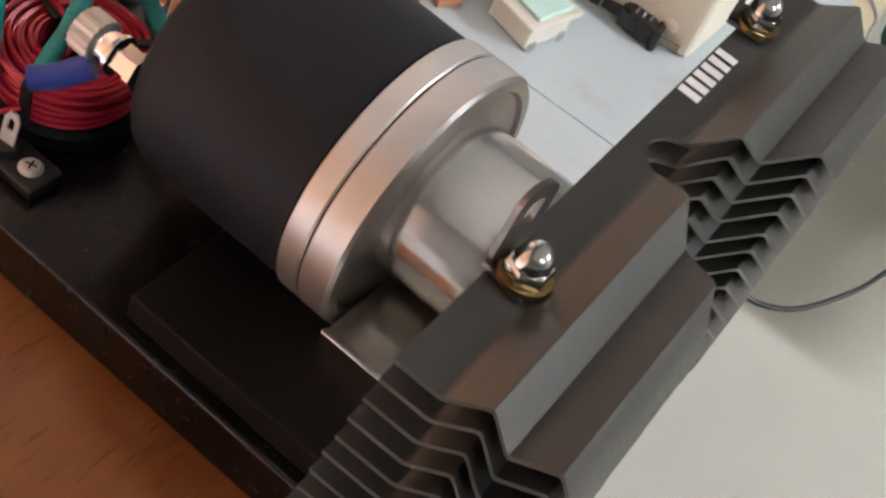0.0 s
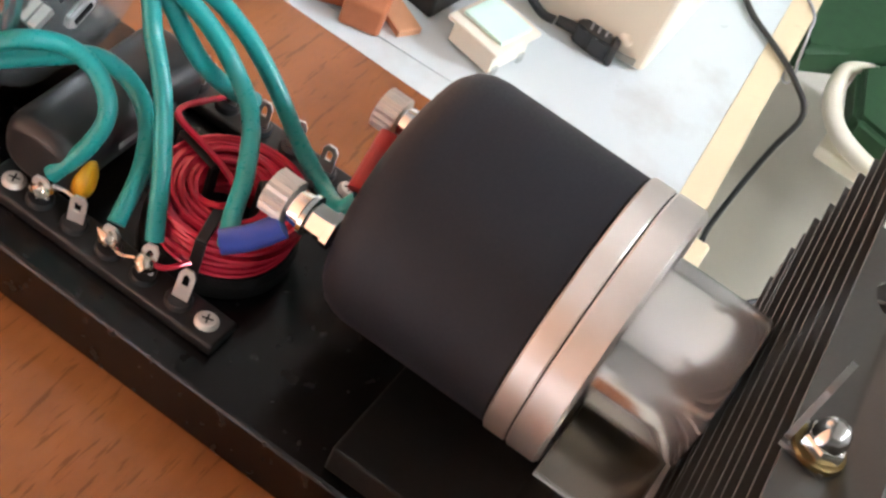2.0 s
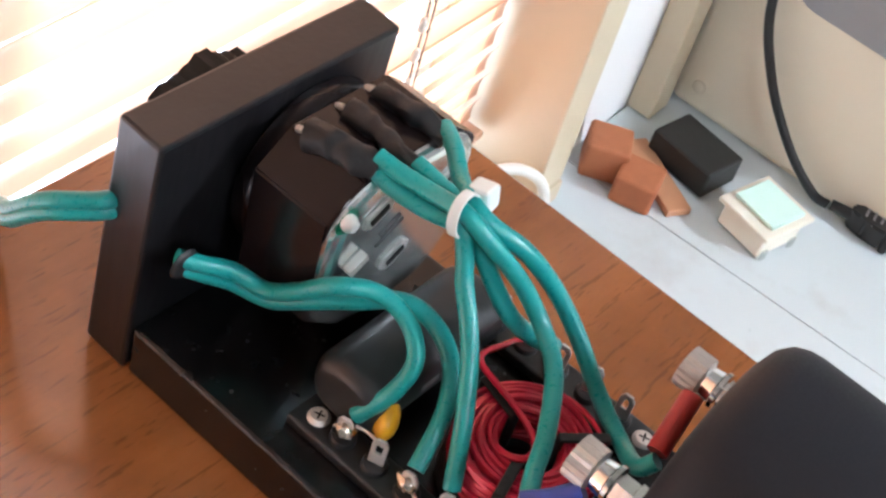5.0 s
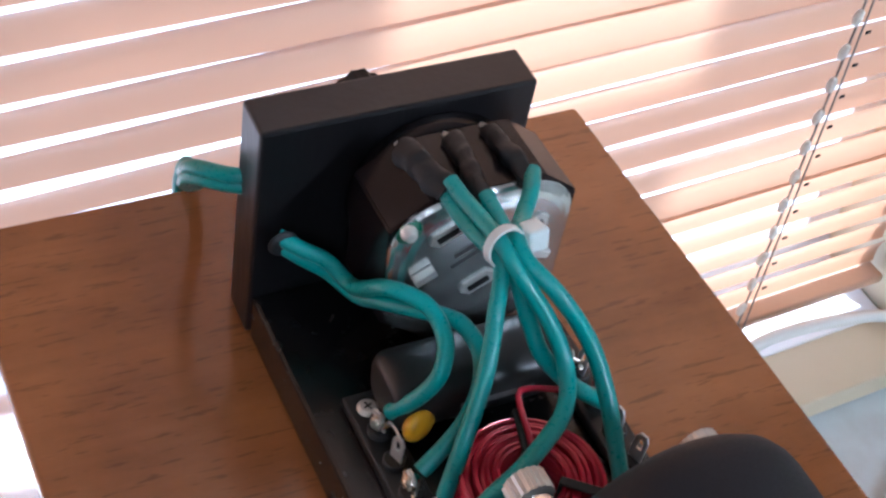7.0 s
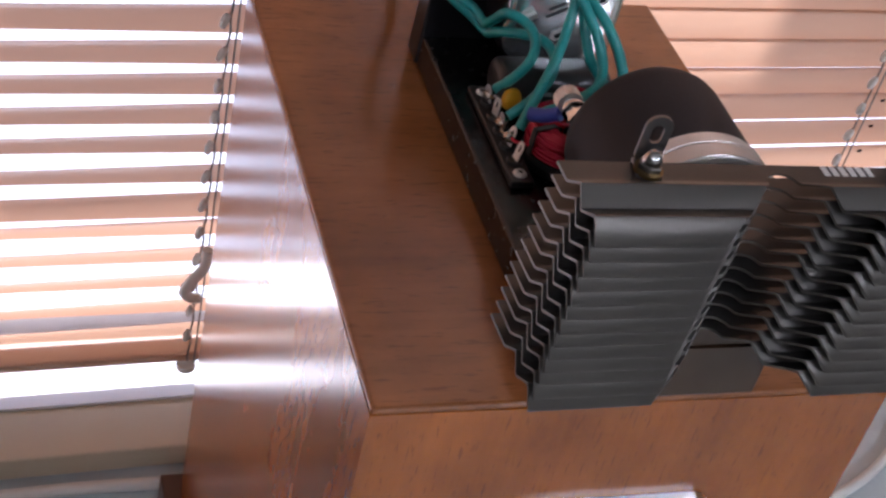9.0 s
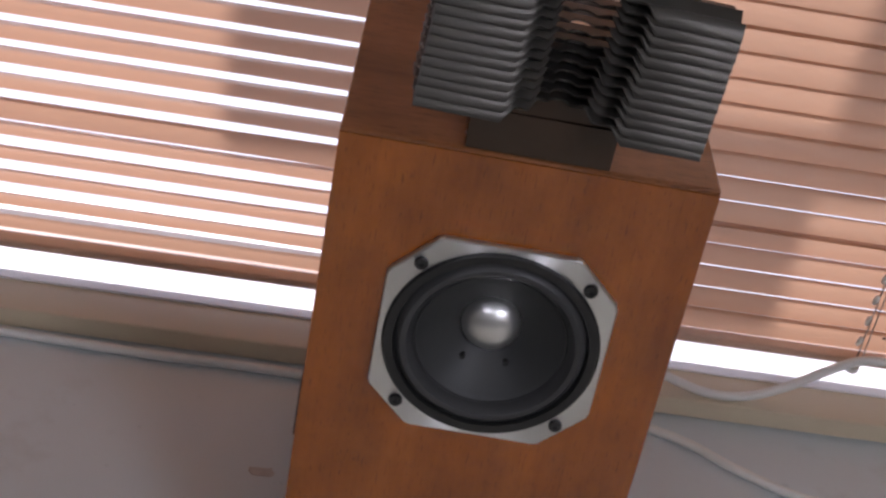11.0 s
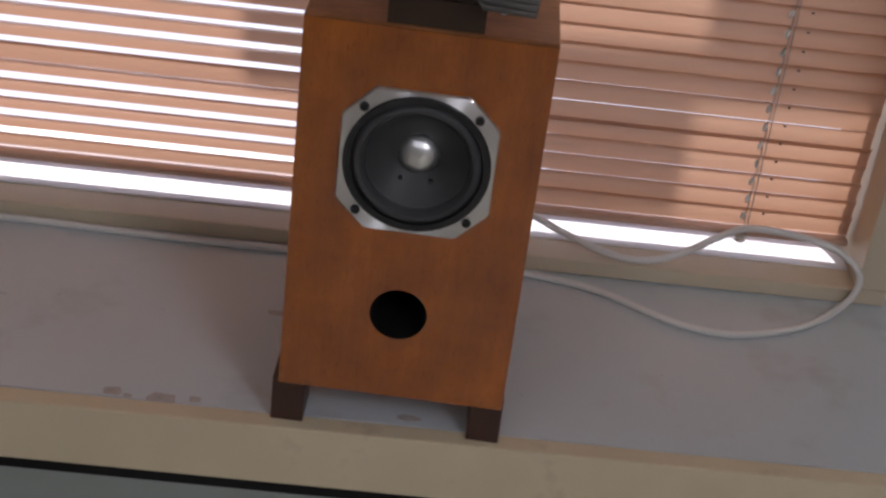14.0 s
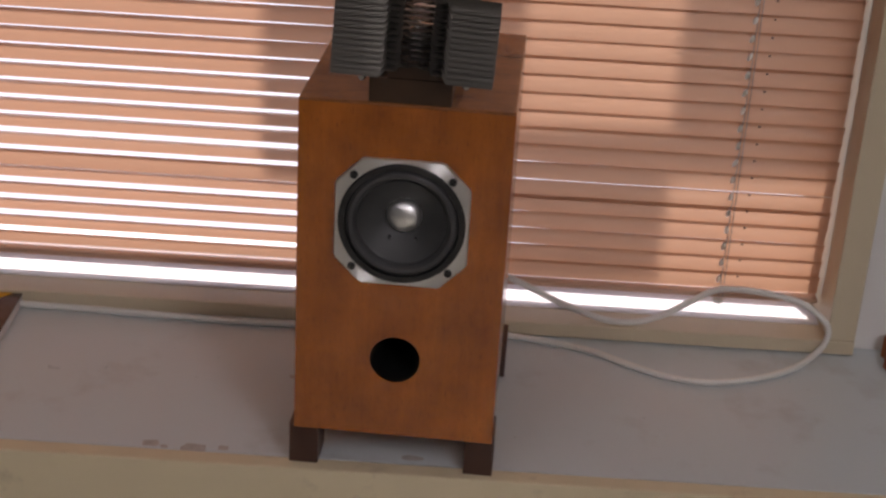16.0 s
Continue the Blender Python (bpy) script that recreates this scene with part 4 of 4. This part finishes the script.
tagged(part("cable_grommet", lathe([(0.0, 0.1920), (0.0030, 0.1921), (0.0038, 0.1926), (0.0040, 0.1931), (0.0, 0.1931)], "y", (-0.0312, 0, 0.3950), 24), SHRINK, None, smooth=True), "black cable grommet in the mount's back board", "grommet")
cable = thing("input_cable", "flat teal twin cable running from the mount towards the window", "cable")
for dz in (-0.0017, 0.0017):
    part("core", tube([(-0.0330, 0.2112, 0.4005 + dz), (-0.0390, 0.2135, 0.4008 + dz), (-0.0450, 0.2235, 0.3962 + dz), (-0.0420, 0.2380, 0.3800 + dz), (-0.0330, 0.2540, 0.3635 + dz), (-0.0320, 0.2680, 0.3555 + dz), (-0.0330, 0.2712, 0.3450 + dz), (-0.0330, 0.2722, 0.3300 + dz), (-0.0330, 0.2724, 0.3100 + dz), (-0.0330, 0.2724, 0.2900 + dz), (-0.0320, 0.2726, 0.2600 + dz), (-0.0310, 0.2750, 0.2000 + dz), (-0.0300, 0.2800, 0.1300 + dz), (-0.0250, 0.2850, 0.0600 + dz), (-0.0150, 0.2900, 0.0000 + dz), (0.000, 0.2950, -0.0350 + dz), (0.03, 0.300, -0.0395 + dz)], 0.0021, 8, 10), TEAL, cable, smooth=True)
tie = thing("cable_tie", "translucent white cable tie round the wires", "cable tie")
TM = Matrix.Translation((0.0045, 0.1500, 0.4246)) @ Matrix.Rotation(radians(8), 4, "Z") @ Matrix.Rotation(radians(78), 4, "X")
part("band", place(lathe([(0.0046, -0.0012), (0.0052, -0.0012), (0.0052, 0.0012), (0.0046, 0.0012)], "z", (0, 0, 0), 32, True), TM), NYLON, tie, smooth=True)
part("head", place(box(0.0048, 0.0108, -0.0030, 0.0030, -0.0030, 0.0030, 0.0010), TM), NYLON, tie)


# ---- things on the shelf ----
def on_shelf(bm, x, y, rot, z=SHELF + 0.0004):
    return place(bm, Matrix.Translation((x, y, z)) @ Matrix.Rotation(radians(rot), 4, "Z"))


def loose_block(name, x, y, rot, w, d, h, material, label, category, z=SHELF + 0.0004, bevel=0.0025, group=""):
    ob = part(name, on_shelf(box(-w / 2, w / 2, -d / 2, d / 2, 0, h, bevel, 3), x, y, rot, z), material)
    return tagged(ob, label, category, group)


loose_block("clay_block", 0.578, 0.355, 30, 0.032, 0.032, 0.030, TERRACOTTA, "reddish brown clay block with rounded edges on the shelf", "block", bevel=0.003, group="clay blocks")
loose_block("clay_block", 0.574, 0.322, 18, 0.032, 0.031, 0.024, TERRACOTTA, "reddish brown clay block beside a light wooden strip", "block", bevel=0.003, group="clay blocks")
loose_block("wooden_strip", 0.603, 0.322, -28, 0.020, 0.075, 0.006, KRAFT, "light brown flat wooden strip on the shelf", "wood strip", bevel=0.001)
loose_block("black_block", 0.638, 0.314, -8, 0.040, 0.056, 0.023, BLACKBLOCK, "matt black rectangular block with chamfered edges on the shelf", "block", bevel=0.002)
switch = thing("light_switch", "cream electrical switch insert with pale mint rocker lying on the shelf", "switch", Matrix.Translation((0.620, 0.243, SHELF + 0.0004)) @ Matrix.Rotation(radians(-12), 4, "Z"))
part("body", box(-0.021, 0.021, -0.020, 0.020, 0.003, 0.022, 0.001), CREAMCARD, switch)
part("frame", box(-0.026, 0.026, -0.024, 0.024, 0.0222, 0.0262, 0.001), CREAMCARD, switch)
part("rocker", box(-0.016, 0.019, -0.019, 0.019, 0.0264, 0.0300, 0.001), MINT, switch, "pale mint rocker")
for sx in (-1, 1):
    part("terminal", box(sx * 0.015 - 0.003, sx * 0.015 + 0.003, -0.022, -0.0202, 0.0, 0.008), ZINC, switch)

plug = thing("mains_plug", "black two-pin mains plug with its cable on the shelf", "plug", Matrix.Translation((0.693, 0.186, SHELF + 0.010)) @ Matrix.Rotation(radians(-78), 4, "Z"))
bm = prism([(-0.019, -0.0045), (-0.012, -0.0078), (-0.006, -0.0066), (0.000, -0.0112), (0.010, -0.0122), (0.010, 0.0122), (0.000, 0.0112), (-0.006, 0.0066), (-0.012, 0.0078), (-0.019, 0.0045)], "z", -0.0085, 0.0085)
bmesh.ops.bevel(bm, geom=list(bm.edges), offset=0.0016, segments=2, affect="EDGES")
part("body", bm, BLACKCABLE, plug, smooth=True)
for dx in (-0.009, -0.003, 0.003):
    part("grip_rib", box(dx, dx + 0.002, -0.0050, 0.0050, 0.0086, 0.0096, 0.0004), GREYPLASTIC, plug)
part("face", box(0.0102, 0.0165, -0.0135, 0.0135, -0.0095, 0.0095, 0.002, 2), BLACKCABLE, plug)
for sy in (-1, 1):
    part("pin", box(0.0165, 0.032, sy * 0.0063 - 0.0008, sy * 0.0063 + 0.0008, -0.003, 0.003, 0.0003), PIN, plug, "flat metal pin")
part("strain_relief", lathe([(0.0, -0.034), (0.0040, -0.034), (0.0050, -0.016), (0.0, -0.016)], "x", (0, 0, 0), 16), BLACKCABLE, plug, smooth=True)
tagged(part("mains_cable", tube([(0.6832, 0.2203, SHELF + 0.010), (0.682, 0.235, SHELF + 0.012), (0.680, 0.265, SHELF + 0.035), (0.681, 0.300, SHELF + 0.075), (0.684, 0.325, SHELF + 0.125), (0.686, 0.330, SHELF + 0.20), (0.688, 0.318, SHELF + 0.32)], 0.0036, 10, 12), BLACKCABLE, None, smooth=True), "black mains cable rising from the plug", "cable")

# cream appliance at the end of the shelf
appliance = thing("appliance", "cream plastic appliance housing with a rounded grey side panel", "appliance")
AM = Matrix.Translation((0.697, 0.146, SHELF + 0.0006)) @ Matrix.Rotation(radians(0.5), 4, "Z")
part("housing", place(box(0.0, 0.26, 0.0, 0.206 + 0.02, 0.0, 0.33, 0.006, 3), AM), CREAMPLASTIC, appliance)
bm = bmesh.new()
pts = []
for cy, cz, a0 in ((0.150, 0.250, 0), (0.065, 0.250, 90), (0.065, 0.160, 180), (0.150, 0.160, 270)):
    for k in range(7):
        a = radians(a0 + 15 * k)
        pts.append((cy + 0.030 * math.cos(a), cz + 0.030 * math.sin(a)))
prism(pts, "x", -0.0015, 0.001, bm)
part("side_panel", place(bm, AM), GREYPLASTIC, appliance, "rounded grey side panel")
for y, z in ((0.022, 0.020), (0.206, 0.022)):
    part("screw_cap", place(lathe([(0.0, -0.0022), (0.004, -0.0020), (0.0055, -0.0008), (0.0058, 0.0004), (0.0, 0.0004)], "x", (0, y, z), 24), AM), CREAMPLASTIC, appliance, smooth=True)

# white cable: loose loop beside the loudspeaker and along the sill
tagged(part("white_cable", tube([(0.04, 0.330, SHELF + 0.0045), (0.09, 0.326, SHELF + 0.0045), (0.15, 0.317, SHELF + 0.0045), (0.205, 0.302, SHELF + 0.0045), (0.25, 0.275, SHELF + 0.0045), (0.294, 0.254, SHELF + 0.0045), (0.34, 0.249, SHELF + 0.0045), (0.387, 0.264, SHELF + 0.0045), (0.43, 0.290, SHELF + 0.0045), (0.462, 0.322, SHELF + 0.006), (0.484, 0.342, SHELF + 0.020), (0.487, 0.352, -0.006), (0.470, 0.360, 0.010), (0.445, 0.365, 0.020), (0.41, 0.367, 0.0255), (0.375, 0.368, 0.027), (0.35, 0.367, 0.024), (0.325, 0.364, 0.010), (0.295, 0.358, -0.008), (0.262, 0.350, -0.0185), (0.228, 0.347, -0.0195), (0.195, 0.352, -0.014), (0.160, 0.362, -0.006), (0.125, 0.366, 0.008), (0.090, 0.367, 0.023), (0.05, 0.366, 0.045)], 0.0040, 8, 12), WHITECABLE, None, smooth=True), "white cable looped on the shelf and hung from the blind cord", "cable")
tagged(part("white_cable", tube([(-0.09, 0.306, SHELF + 0.0045), (-0.16, 0.305, SHELF + 0.0045), (-0.24, 0.300, SHELF + 0.0045), (-0.32, 0.299, SHELF + 0.0045), (-0.42, 0.298, SHELF + 0.0045), (-0.49, 0.296, SHELF + 0.0045), (-0.60, 0.290, SHELF + 0.0045), (-0.9, 0.270, SHELF + 0.0045)], 0.0042, 8, 12), WHITECABLE, None, smooth=True), "white cable lying along the foot of the window sill", "cable")

# brown tape marks on the laminate
for x, y, w, d in ((-0.252, 0.031, 0.016, 0.013), (-0.237, 0.026, 0.009, 0.007), (-0.206, 0.027, 0.026, 0.016), (-0.176, 0.030, 0.012, 0.009), (0.020, 0.034, 0.022, 0.010), (-0.118, 0.190, 0.018, 0.012)):
    ring = [(x + w / 2 * (1 + random.uniform(-0.28, 0.18)) * math.copysign(abs(math.cos(a)) ** 0.6, math.cos(a)), y + d / 2 * (1 + random.uniform(-0.28, 0.18)) * math.copysign(abs(math.sin(a)) ** 0.6, math.sin(a))) for a in (2 * math.pi * k / 14 for k in range(14))]
    room_part("tape_mark", prism(ring, "z", SHELF + 0.0001, SHELF + 0.0004), STAIN, "faint brown tape mark on the laminate")

# magazine
book = thing("magazine", "magazine with a dark red and yellow patterned cover on the shelf", "magazine", Matrix.Translation((-0.590, 0.262, SHELF + 0.0004)) @ Matrix.Rotation(radians(5), 4, "Z"))
part("pages", box(-0.098, 0.104, -0.095, 0.095, 0.001, 0.0135), mat("paper_edges", (0.70, 0.69, 0.68), 0.7), book)
part("cover", box(-0.100, 0.105, -0.097, 0.097, 0.0137, 0.0147, 0.0003), mat("dark_red_cover", (0.045, 0.016, 0.014), 0.25, vary=0.3, scale=30), book, "dark red cover")
for k in range(7):
    part("cover_patch", place(box(-0.012, 0.012, -0.006, 0.006, 0.0148, 0.0150), Matrix.Translation((0.082 - 0.018 * (k % 2), 0.080 - 0.026 * k, 0)) @ Matrix.Rotation(radians(25 * k), 4, "Z")), YELLOW, book)

# ---- blind fittings ----
def piece(name, bm, material):
    """Mesh data for a small piece that is used many times."""
    me = bpy.data.meshes.new(name)
    bm.to_mesh(me)
    bm.free()
    me.materials.append(material)
    return me


CLIP = piece("cord_clip", lathe([(0.0, -0.0052), (0.0018, -0.0040), (0.0026, 0.0), (0.0018, 0.0040), (0.0, 0.0052)], "z", (0, 0, 0), 8), CLEARPLASTIC)
SLOT = piece("cord_slot", box(-0.0015, 0.0015, -0.0010, 0.0010, 0.0, 0.0008), DULLBLACK)


def ladder(u, name="ladder_cord"):
    bm = bmesh.new()
    pts = [(u, BLIND_V - 0.013, 0.004)]
    for k in range(86):
        pts.append((u + (0.0006 if k % 2 else -0.0006), BLIND_V - 0.0135 + (0.0008 if k % 2 else 0.0), 0.010 + PITCH / 2 * k))
    tube(pts, 0.0007, 1, 6, bm, True)
    tube([(u + 0.004, BLIND_V - 0.0145, 0.004), (u + 0.0036, BLIND_V - 0.0145, 0.5), (u + 0.004, BLIND_V - 0.0145, 0.93)], 0.0006, 4, 6, bm)
    tilt = OPEN + (SHUT - OPEN) * min(1.0, max(0.0, (u + 0.181) / 0.32))
    for k in range(42):
        z = 0.0285 + PITCH * k
        clip = new("cord_clip", CLIP)
        clip.parent = blind
        clip.matrix_basis = ROOM @ pose(u - 0.0030 + random.uniform(-0.0008, 0.0008), BLIND_V - 0.0142, z, 0, random.uniform(5, 25), 0)
        if u > 0:
            hole = new("cord_slot", SLOT)
            hole.parent = blind
            hole.matrix_basis = ROOM @ pose(u + 0.021, BLIND_V - 0.0052, z, -tilt, 0, 0)
    return part(name, place(bm, ROOM), CORDMAT, blind, "knotted ladder cord")


for u in (0.378, -0.064, -0.62, -1.2):
    ladder(u)
    part("cord_button", place(lathe([(0.0, 0.0), (0.0065, 0.0), (0.0065, 0.004), (0.0, 0.005)], "z", (u, BLIND_V - 0.010, -0.0045), 20), ROOM), CLEARPLASTIC, blind, "milky plastic cord button", smooth=True)
part("cord_hook", place(tube([(-0.0620, BLIND_V - 0.020, 0.1060), (-0.0630, BLIND_V - 0.022, 0.0940), (-0.0710, BLIND_V - 0.024, 0.0840), (-0.0740, BLIND_V - 0.022, 0.0740), (-0.0690, BLIND_V - 0.020, 0.0670), (-0.0630, BLIND_V - 0.020, 0.0660)], 0.0034, 8, 10), ROOM), CLEARPLASTIC, blind, "grey plastic cord hook", smooth=True)

# ---- below and beside the shelf ----
cabinet = thing("steel_cabinet", "grey green enamelled steel cabinet under the shelf", "cabinet")
part("body", place(box(-1.2, 0.45, 0.05, 0.34, FLOOR_Z + 0.0005, -0.1570, 0.004), ROOM), GREYMETAL, cabinet)
# black box put on the cabinet for the shade in the gap below the shelf
part("gap_shade", place(box(-1.2, 0.45, 0.046, 0.34, -0.1566, -0.1250, 0.002), ROOM), DULLBLACK, cabinet, "black strip put in for the shaded gap under the shelf")
part("handle", place(box(-0.20, -0.17, 0.040, 0.0498, -0.222, -0.214, 0.002), ROOM), CREAMPLASTIC, cabinet)
tagged(part("black_cable", tube([(0.96, 0.21, SHELF + 0.004), (0.878, 0.139, SHELF + 0.004), (0.846, 0.111, SHELF + 0.004), (0.829, 0.088, SHELF + 0.004), (0.812, 0.066, SHELF + 0.0045), (0.803, 0.049, -0.045), (0.800, 0.036, -0.054), (0.800, 0.0305, -0.070), (0.800, 0.0355, -0.104), (0.800, 0.039, -0.138), (0.800, 0.0415, -0.1755), (0.800, 0.0427, -0.2176), (0.800, 0.0375, -0.252), (0.801, 0.026, -0.276), (0.808, 0.005, -0.288), (0.840, -0.027, -0.291), (0.90, -0.056, -0.284), (0.95, -0.069, -0.276), (1.10, -0.100, -0.290), (1.30, -0.150, -0.380), (1.42, -0.180, -0.440), (1.47, -0.18, -0.4462)], 0.0027, 10, 10), BLACKCABLE, None, smooth=True), "thin black cable hanging in a loop from the shelf's front edge", "cable")
tagged(part("thin_cable", tube([(1.02, 0.20, SHELF + 0.002), (0.95, 0.125, SHELF + 0.002), (0.905, 0.0755, SHELF + 0.0022), (0.886, 0.0660, -0.052), (0.880, 0.0610, -0.073), (0.880, 0.0565, -0.090), (0.880, 0.0590, -0.1005), (0.880, 0.0650, -0.097), (0.880, 0.0665, -0.086)], 0.0014, 8, 8), GREYPLASTIC, None, smooth=True), "thin grey wire hanging over the shelf's front edge", "wire")
bench = thing("bench", "bench with dark green cushions, one set in a pale rounded rim", "bench")
for pts in ([(1.490, 0.0875), (1.562, 0.0300), (1.90, -0.190), (1.95, 0.200), (1.620, 0.1300)], [(1.536, 0.0140), (1.430, -0.0160), (1.415, -0.075), (1.450, -0.330), (1.880, -0.330), (1.880, -0.200)]):
    bm = prism(pts, "z", -0.4990, -0.4500)
    bmesh.ops.bevel(bm, geom=list(bm.edges), offset=0.010, segments=3, affect="EDGES")
    part("cushion", bm, GREENLEAF, bench, "dark green cloth cushion", smooth=True)
part("rim", tube([(1.640, -0.0020, -0.492), (1.580, 0.0220, -0.488), (1.515, 0.0250, -0.480), (1.462, 0.0160, -0.478), (1.415, -0.0120, -0.478), (1.388, -0.0620, -0.478), (1.380, -0.1220, -0.478), (1.395, -0.3520, -0.478)], 0.0130, 6, 14), CREAMPLASTIC, bench, "pale rounded rim", smooth=True)
part("seat_frame", box(1.400, 1.930, -0.370, 0.000, -0.5200, -0.4995, 0.004), CREAMPLASTIC, bench)
for x in (1.77, 1.89):
    part("leg", box(x - 0.022, x + 0.022, -0.366, -0.310, FLOOR_Z + 0.0005, -0.5205, 0.003), CREAMPLASTIC, bench)

stool = thing("stool", "round stool with a grey padded seat on the floor", "stool", Matrix.Translation((0.85, -0.43, 0)))
part("seat", lathe([(0.0, -0.420), (0.120, -0.421), (0.155, -0.424), (0.172, -0.432), (0.180, -0.446), (0.178, -0.462), (0.168, -0.470), (0.0, -0.470)], "z", (0, 0, 0), 64), GREYCLOTH, stool, "grey padded seat", smooth=True)
part("seat_ring", lathe([(0.150, -0.4705), (0.158, -0.4705), (0.158, -0.490), (0.150, -0.490)], "z", (0, 0, 0), 48, True), CHROME, stool, smooth=True)
for a in (45, 135, 225, 315):
    c, s_ = math.cos(radians(a)), math.sin(radians(a))
    part("leg", tube([(0.140 * c, 0.140 * s_, -0.4905), (0.160 * c, 0.160 * s_, -0.68), (0.178 * c, 0.178 * s_, FLOOR_Z + 0.0005)], 0.010, 4, 12), CHROME, stool, smooth=True)

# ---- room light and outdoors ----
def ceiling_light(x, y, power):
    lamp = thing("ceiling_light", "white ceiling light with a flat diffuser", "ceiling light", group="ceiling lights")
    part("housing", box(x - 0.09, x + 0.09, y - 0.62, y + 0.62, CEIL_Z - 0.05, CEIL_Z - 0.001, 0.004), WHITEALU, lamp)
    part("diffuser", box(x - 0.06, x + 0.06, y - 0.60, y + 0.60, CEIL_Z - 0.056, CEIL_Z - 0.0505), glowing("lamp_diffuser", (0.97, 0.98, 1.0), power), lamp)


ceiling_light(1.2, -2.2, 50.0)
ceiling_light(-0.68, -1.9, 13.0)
tagged(part("ground", box(-60, 60, 0.7, 120, -1.25, -1.05), mat("pale_concrete", (0.60, 0.60, 0.63), 0.8, vary=0.12, scale=0.6, fine=30)), kind="structure")

# unseen board added on two arms high outside, its panels placed to shade the blind
board = thing("shade_board", "unseen wooden board added outside to shade the blind", "sign board")
GREYWOOD = mat("weathered_wood", (0.30, 0.27, 0.23), 0.8, vary=0.2, scale=8, fine=120, bump=0.1)
part("panel", box(-0.710, -0.405, 1.71, 1.735, 1.745, 2.30, 0.003), GREYWOOD, board)
part("lower_panel", box(-0.404, -0.215, 1.71, 1.735, 1.615, 1.790, 0.003), GREYWOOD, board)
part("upper_panel", box(-0.2145, 0.060, 1.71, 1.735, 1.752, 2.20, 0.003), GREYWOOD, board)
for x in (-0.62, -0.48):
    part("arm", tube([(x + 0.04, 0.4925, 1.70), (x + 0.02, 1.1, 1.90), (x, 1.709, 2.06)], 0.010, 4, 8), GREYWOOD, board)
